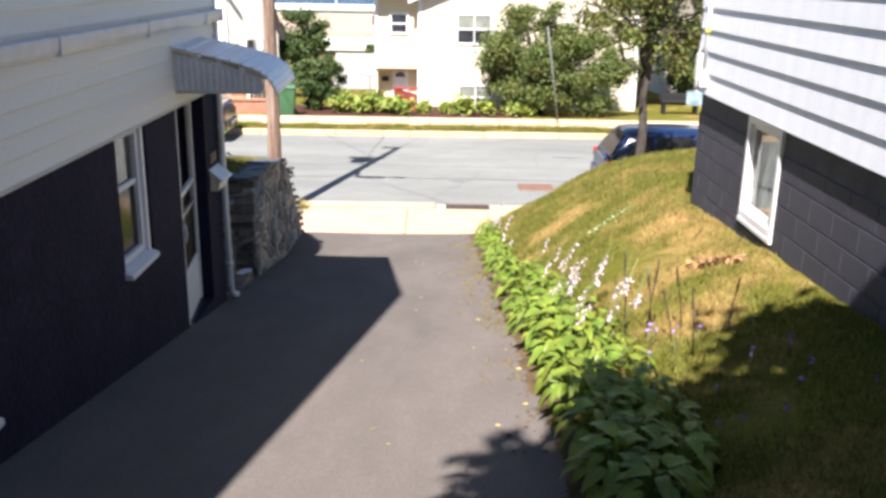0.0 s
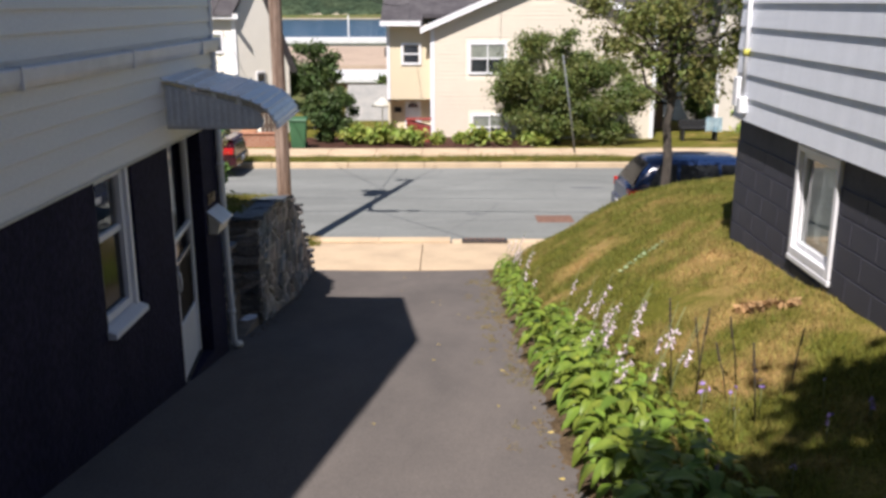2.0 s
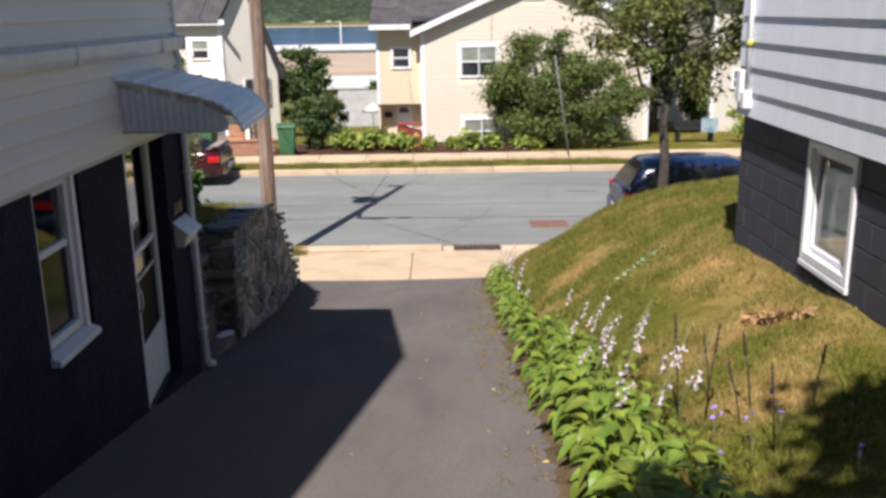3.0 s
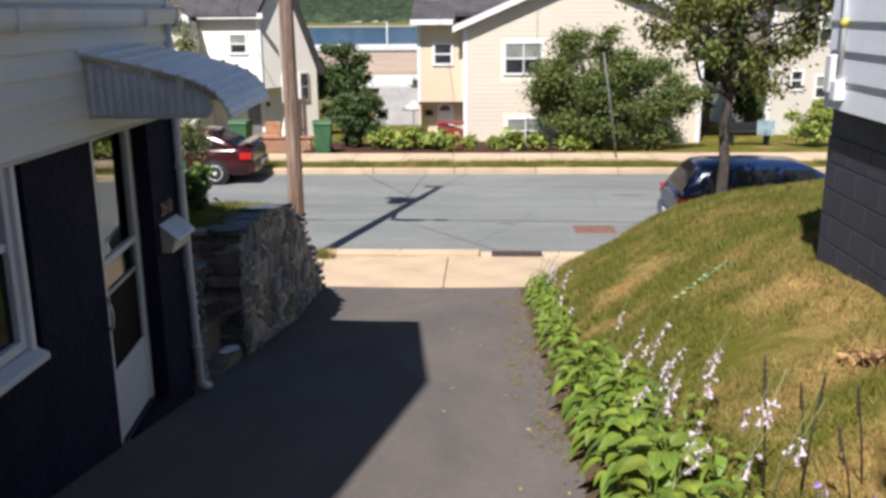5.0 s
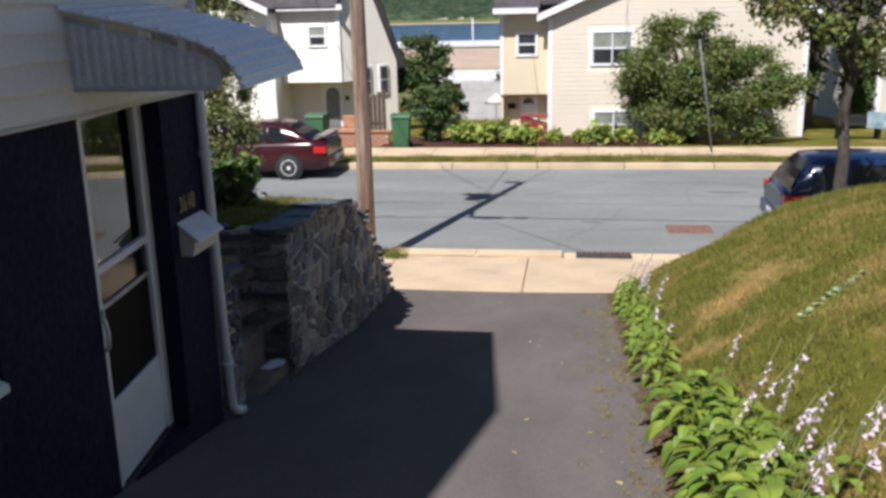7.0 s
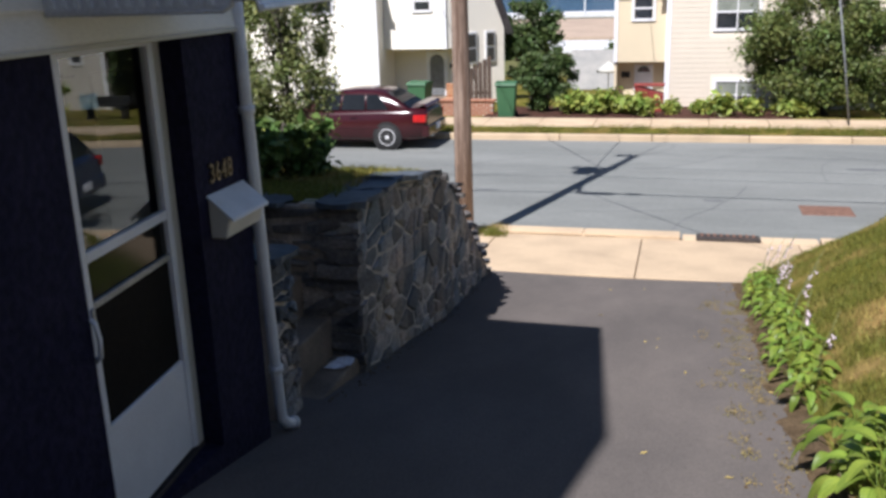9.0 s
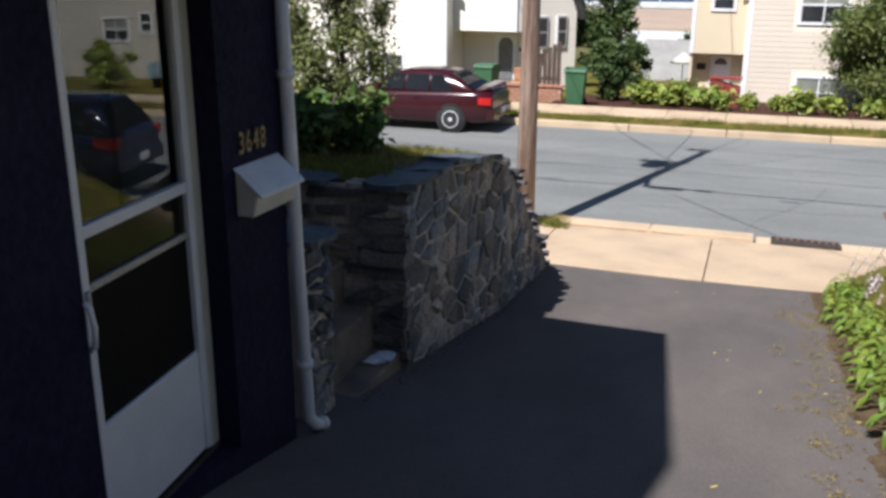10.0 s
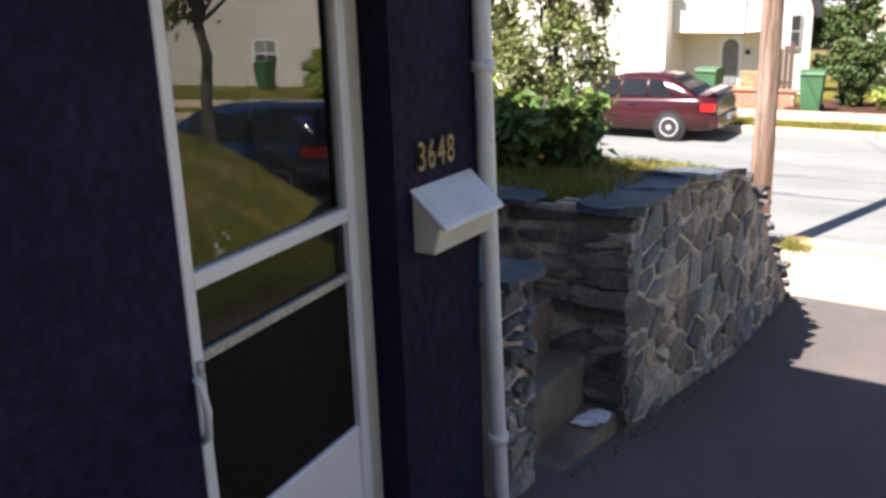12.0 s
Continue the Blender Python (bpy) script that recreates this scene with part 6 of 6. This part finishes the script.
def tree(name, at, label, height, r0, crown, n_clumps, n_leaf, leaf, leaf_mat, seed, first=0.45, small=0.36, lean=(0, 0), more=()):
    """A tapered trunk, limbs that reach into the crown's clumps, and leaves in those clumps."""
    rg = random.Random(seed)
    t = thing(name, at, label, "tree" if height > 2.5 else "shrub")
    bm = bmesh.new()
    c, r = crown
    tips = clumps(seed + 1, c, r, n_clumps, small)
    for j, (c2, r2) in enumerate(more):
        tips += clumps(seed + 2 + j, c2, r2, n_clumps // 2, small)
    top = (lean[0], lean[1], height * 0.72)
    trunk = limb(bm, (0, 0, -0.1), top, r0, r0 * 0.45, rg, 0.06, 6)
    part("trunk", bm, "bark", t)
    for cc, _ in tips[1:]:
        bm = bmesh.new()
        k = rg.uniform(first, 1.0)
        p = Vector((0, 0, -0.1)).lerp(Vector(top), k)
        limb(bm, p, cc, r0 * 0.32, r0 * 0.07, rg, 0.18)
        part("limb", bm, "bark", t)
    part("crown", leaves("crown", [(tuple(a), tuple(b)) for a, b in tips], n_leaf, leaf, seed), leaf_mat, t)
    return t


tree("street_tree", (6.07, 7.9, lawn_z(6.07, 7.5) - 0.35), "young street tree with a thin dark trunk and airy crown", 4.6, 0.10,
     ((0.0, 0.0, 3.5), (1.6, 1.5, 1.55)), 34, 9000, 0.05, "leaf_tree", 31, 0.62, 0.30)
tree("round_shrub", (6.25, 24.3, -1.75), "large rounded leafy shrub in front of the cream house", 3.2, 0.12,
     ((0.15, 0.0, 1.85), (3.0, 1.6, 2.25)), 64, 60000, 0.062, "leaf_bush", 41, 0.05, 0.25)
tree("dark_tree", (-3.2, 30.5, -2.4), "dark green leafy tree between the two houses", 3.4, 0.12,
     ((0.0, 0.0, 2.4), (1.35, 1.1, 1.75)), 46, 12000, 0.085, "leaf_dark", 51, 0.3, 0.24)
tree("dark_shrub", (-1.75, 24.6, -1.8), "dense dark green shrub beside the bins", 1.7, 0.06,
     ((0.0, 0.0, 1.0), (1.0, 0.75, 1.05)), 34, 8000, 0.075, "leaf_dark", 61, 0.1, 0.26)
tree("small_tree", (-1.0, 55, -4.6), "small rounded tree by the warehouse", 3.0, 0.1, ((0, 0, 2.0), (1.5, 1.2, 1.6)), 12, 2500, 0.2, "leaf_dark", 71, 0.3, 0.42)
tree("side_tree", (11.6, 34, -2.6), "leafy tree behind the cream house's side yard", 6.5, 0.16, ((0, 0, 4.4), (1.7, 1.6, 3.0)), 20, 6500, 0.14, "leaf_dark", 81, 0.3, 0.40)
tree("side_shrub", (12.9, 30.5, -2.3), "tall dense green shrub in the side yard", 3.6, 0.1, ((0, 0, 2.0), (0.75, 0.8, 1.9)), 26, 7000, 0.09, "leaf_dark", 87, 0.1, 0.34)
tree("yard_shrub", (13.6, 25.0, -1.85), "low yellow-green leafy shrub beside the garden bench", 1.3, 0.05, ((0, 0, 0.75), (1.0, 0.7, 0.75)), 18, 3800, 0.085, "leaf_bed", 85, 0.1, 0.36)
tree("terrace_shrub", (-1.02, 3.65, 0.60), "tall airy flowering shrub with small grey-green leaves", 2.4, 0.03,
     ((-0.06, 0.1, 1.25), (0.54, 0.44, 1.05)), 46, 15000, 0.020, "leaf_airy", 91, 0.05, 0.34)
tree("terrace_bush", (-0.86, 3.12, 0.66), "dark broad-leaved rose bush on the terrace wall", 0.7, 0.02,
     ((0.0, 0.0, 0.27), (0.46, 0.34, 0.34)), 20, 2000, 0.062, "leaf_rose", 95, 0.05, 0.40)
tree("rose_bush", (-1.42, 3.0, 0.68), "yellow-green rose bush with pale yellow flowers", 0.9, 0.022,
     ((0.0, 0.0, 0.42), (0.34, 0.28, 0.36)), 14, 1300, 0.05, "leaf_bed", 97, 0.05, 0.40)
tree("tall_shrub", (-2.1, 4.6, 0.35), "tall grey-green shrub at the back of the terrace", 3.8, 0.05,
     ((0.0, 0.0, 2.2), (0.75, 0.6, 1.7)), 30, 8000, 0.045, "leaf_tree", 99, 0.1, 0.40)
# unseen tree known by its leaf shadow; higher crowns added to block skylight
tree("yard_tree", (4.4, -9.9, 1.5), "leafy garden tree shading the top of the lawn", 7.0, 0.16,
     ((-0.75, 1.45, 4.5), (1.45, 1.75, 1.1)), 34, 52000, 0.12, "leaf_dark", 103, 0.5, 0.34,
     more=(((-2.05, 1.1, 4.5), (1.15, 1.6, 0.9)), ((-3.2, 0.2, 4.5), (0.9, 1.4, 0.7)), ((-1.0, 0.1, 6.0), (1.5, 1.5, 1.1)),
           ((-2.5, -0.5, 6.4), (1.2, 1.4, 1.0))))

bm = bmesh.new()
rg4 = random.Random(12)
for i in range(22):
    x, y, z = rg4.uniform(-1.75, -1.0), rg4.uniform(2.8, 3.2), rg4.uniform(0.95, 1.35)
    bmesh.ops.create_icosphere(bm, subdivisions=1, radius=rg4.uniform(0.02, 0.04), matrix=Matrix.Translation((x, y, z)))
solid("yellow_roses", bm, "petal_yellow", "pale yellow roses on the terrace bush", "flowers", "stuff")


# ---- garden bed across the street ----
rg5 = random.Random(33)
BED = [(-0.95 + 0.36 * i, 0.42) for i in range(7)] + [(1.95, 0.26), (2.75, 0.26), (3.45, 0.40), (4.2, 0.34), (5.1, 0.38), (5.6, 0.30)]
for i, (x, s) in enumerate(BED):
    x, y = x + rg5.uniform(-0.08, 0.08), 23.3 + rg5.uniform(0, 0.9)
    s *= rg5.uniform(0.85, 1.1)
    b = thing("bed_plant", (x, y, -1.72), "yellow-green leafy perennial clump in the bed", "plant", "bed plants")
    part("foliage", leaves("foliage", [((0, 0, s * 0.8), (s, s, s * 0.8))], 340, 0.12, 200 + i, 0.5, 2.2), "leaf_bed", b)
    bm = bmesh.new()
    for k in range(5):
        a = k * 1.25
        tube(bm, [(0, 0, -0.05), (math.cos(a) * s * 0.5, math.sin(a) * s * 0.5, s)], 0.008, 4)
    part("stem", bm, "stalk", b)


# ---- plants along the drive ----
def hosta_leaf(ln, wd, arch, fold):
    """A broad pointed blade along +x, creased at the midrib and drooping at the tip, on a slender stalk that runs back and down."""
    bm = bmesh.new()
    rows = []
    for i in range(8):
        t = i / 7
        w = wd * (math.sin(math.pi * min(1, 0.06 + 0.94 * t ** 0.72)) ** 0.75 * (1 - 0.12 * t) + 0.02) if i < 7 else 0.002
        z = ln * (0.22 * t - arch * t * t)
        rows.append([bm.verts.new((ln * (t - 0.10 * arch * t * t), v * w, z + abs(v) * w * fold - (0.10 * w if abs(v) == 1 else 0))) for v in (-1, -0.5, 0, 0.5, 1)])
    for a, b in zip(rows, rows[1:]):
        for i in range(4):
            f = bm.faces.new((a[i], a[i + 1], b[i + 1], b[i]))
            f.smooth = True
    tube(bm, [(-0.6 * ln, 0, -0.85 * ln), (-0.25 * ln, 0, -0.22 * ln), (0.02 * ln, 0, 0)], 0.004, 3, False)
    return mesh_of("leaf", bm)


LEAF = [hosta_leaf(0.18, 0.046, 0.55, 0.35), hosta_leaf(0.20, 0.052, 0.70, 0.28), hosta_leaf(0.15, 0.044, 0.45, 0.40), hosta_leaf(0.19, 0.042, 0.85, 0.30)]


def bloom_mesh():
    bm = bmesh.new()
    n = 6
    prof = [(0.004, 0.0), (0.007, 0.015), (0.011, 0.032), (0.019, 0.046)]
    rings = [[bm.verts.new((r * math.cos(a * math.pi / 3) * (1.25 if (a % 2 and j == 3) else 1), r * math.sin(a * math.pi / 3), z)) for a in range(n)] for j, (r, z) in enumerate(prof)]
    for a, b in zip(rings, rings[1:]):
        for i in range(n):
            bm.faces.new((a[i], a[(i + 1) % n], b[(i + 1) % n], b[i]))
    return mesh_of("blossom", bm)


BLOOM = bloom_mesh()


def hosta(x, y, size, n_leaf, stalks, seed, label="green hosta with broad arching leaves and lilac flower spikes"):
    rg = random.Random(seed)
    h = thing("hosta", (x, y, lawn_z(x, y) - 0.02), label, "plant", "hostas along the drive")
    for i in range(n_leaf):
        a = i * 2.399 + rg.uniform(-0.3, 0.3)
        k = math.sqrt((i + 0.5) / n_leaf)
        out, up = 0.21 * size * k, size * (0.36 - 0.24 * k ** 2.2) * rg.uniform(0.85, 1.1)
        ob = part("leaf", LEAF[rg.randrange(4)], "leaf_hosta", h)
        droop = -22 + 46 * k + rg.uniform(-12, 12)
        ob.matrix_local = Matrix.Translation((out * math.cos(a) - 0.05 * size, out * math.sin(a), up)) @ Euler((radians(rg.uniform(-16, 16)), radians(droop), a + rg.uniform(-0.35, 0.35))).to_matrix().to_4x4() @ Matrix.Scale(size * rg.uniform(0.75, 1.12), 4)
    for i in range(stalks):
        a, ln = rg.uniform(-1.3, 1.3), rg.uniform(0.52, 0.78)
        tip = Vector((math.cos(a) * 0.22, math.sin(a) * 0.2, ln))
        bm = bmesh.new()
        tube(bm, [(0, 0, 0), tip * 0.5 + Vector((-0.03, 0, 0.05)), tip], [0.0045, 0.0035, 0.002], 4)
        st = part("flower_stalk", bm, "stalk", h)
        for j in range(rg.randint(3, 8)):
            t = 0.62 + 0.38 * j / 9
            p = tip * t + Vector((-0.03 * (1 - t), 0, 0.04 * (1 - t)))
            bl = part("blossom", BLOOM, "petal", st)
            bl.matrix_local = Matrix.Translation(p) @ Euler((radians(rg.uniform(105, 165)), 0, rg.uniform(0, 6.28))).to_matrix().to_4x4() @ Matrix.Scale(rg.uniform(0.45, 0.85), 4)
    return h


SUNNY = "green hosta with broad arching leaves and lilac flower spikes"
SHADY = "dark green hosta in the shade with broad leaves"
rgh = random.Random(77)
for i in range(39):
    y = -5.0 + i * 0.31 + rgh.uniform(-0.08, 0.08)
    if 1.1 < y < 1.85:
        continue
    near = y < 1.4
    x = rgh.uniform(3.20, 3.27) if i % 2 else rgh.uniform(3.30, 3.40)
    x -= 0.0 if near else 0.05
    shade = y < -3.0
    hosta(x, y, (0.84 if shade else 0.86 if near else 0.60) * rgh.uniform(0.88, 1.12), 38 if near else 26, 0 if shade else rgh.randint(0, 2), 300 + i, SHADY if shade else SUNNY)
for i in range(12):
    y = -4.7 + i * 0.40 + rgh.uniform(-0.08, 0.08)
    shade = y < -3.0
    hosta(rgh.uniform(3.45, 3.62), y, 0.72 if shade else rgh.uniform(0.55, 0.75), 24 if shade else 12, 0 if shade else rgh.randint(1, 3), 400 + i,
          SHADY if shade else "sparse hosta with slender leaning lilac flower spikes")

# dry seed spikes
rg6 = random.Random(44)
for x, y, h in ((3.72, -2.2, 0.70), (3.85, -2.3, 0.62), (3.95, -2.05, 0.48), (4.1, -2.35, 0.50), (3.98, -2.55, 0.4), (4.35, -2.6, 0.36), (4.0, -3.0, 0.5)):
    s = thing("seed_spike", (x, y, lawn_z(x, y) - 0.02), "dark dry seed spike standing among the hostas", "plant", "dry spikes")
    lx, ly = rg6.uniform(-0.12, 0.06), rg6.uniform(-0.08, 0.08)
    bm = bmesh.new()
    tube(bm, [(0, 0, 0), (lx * 0.4, ly * 0.4, h * 0.5), (lx, ly, h)], [0.006, 0.005, 0.004], 5)
    part("stem", bm, "stalk_dry", s)
    bm = bmesh.new()
    tube(bm, [(lx * t, ly * t, h * t) for t in np.linspace(0.74, 1.04, 12)], [0.004 + 0.009 * (k % 2) * (1 - k / 18) for k in range(12)], 6)
    part("seed_head", bm, "stalk_dry", s)

spots = [((rg6.uniform(3.5, 4.7), rg6.uniform(-4.6, -2.5)), rg6.uniform(0.08, 0.25)) for _ in range(30)]
me = leaves("purple_flowers", [((x, y, lawn_z(x, y) + h), (0.02, 0.02, 0.02)) for (x, y), h in spots], 110, 0.016, 7)
solid("purple_flowers", me, "petal_purple", "scattered small purple flowers in the shaded grass", "flowers", "stuff")
bm = bmesh.new()
for (x, y), h in spots:
    tube(bm, [(x, y, lawn_z(x, y) - 0.01), (x, y, lawn_z(x, y) + h)], 0.003, 3)
solid("flower_stems", bm, "stalk", "thin green flower stems in the shaded grass", "plant", "stuff")

# dry litter washed along the edge of the asphalt
rgl = random.Random(91)
spots = []
for _ in range(170):
    y = rgl.uniform(-2.5, 7.2)
    x = 3.02 - abs(rgl.gauss(0, 0.22))
    if noise.noise((x * 2.0, y * 0.9, 3)) > -0.1:
        spots.append(((x, y, drive_z(y) + 0.006), (0.09, 0.16, 0.002)))
solid("drive_litter", leaves("drive_litter", spots, 4500, 0.008, 92, 0.9), "litter", "dry moss and grass litter along the drive's edge", "litter", "stuff")

# dry leaves on the lawn and single fallen leaves on the asphalt
heap = [(4.56 + 0.04 * i, -1.0 - 0.045 * i + 0.03 * math.sin(i * 1.9)) for i in range(8)]
me = leaves("leaf_pile", [((x, y, lawn_z(x, y) + 0.035), (0.05, 0.05, 0.022)) for x, y in heap], 85, 0.058, 17, 0.3)
solid("dry_leaf_pile", me, "leaf_dry", "small heap of dry brown leaves on the lawn", "leaves", "stuff")
sp = [(4.15 + 0.55 * (i / 9), 1.75 + 0.5 * (i / 9)) for i in range(10)]
me = leaves("pale_sprig", [((x, y, lawn_z(x, y) + 0.03), (0.045, 0.03, 0.012)) for x, y in sp], 120, 0.022, 19, 0.6)
solid("pale_sprig", me, "leaf_pale", "pale silvery cut sprig lying on the grass", "plant")
rg7 = random.Random(55)
fl = bmesh.new()
pts = [(-0.5, 0, 0), (-0.15, 0.24, 0.08), (0.25, 0.2, 0.06), (0.55, 0, 0.12), (0.2, -0.22, 0.05), (-0.2, -0.24, 0.1)]
vs = [fl.verts.new(p) for p in pts]
mid = fl.verts.new((0, 0, 0.0))
for i in range(6):
    fl.faces.new((vs[i], vs[(i + 1) % 6], mid))
FALLEN = mesh_of("fallen_leaf", fl)
for i in range(34):
    x, y = rg7.uniform(1.5, 3.05), rg7.uniform(-4.5, 7.2)
    if rg7.random() < 0.5:
        x = 3.05 - abs(rg7.gauss(0, 0.35))
    dip = -0.03 * math.sin(math.pi * (x + 0.3) / 3.44)
    ob = part("fallen_leaf", FALLEN, "leaf_yellow")
    ob.matrix_world = Matrix.Translation((x, y, drive_z(y) + dip + 0.003)) @ Euler((radians(-10), 0, rg7.uniform(0, 6.28))).to_matrix().to_4x4() @ Matrix.Scale(rg7.uniform(0.025, 0.05), 4)
    tagged(ob, "small yellowed leaf fallen on the asphalt", "leaf", "fallen leaves")
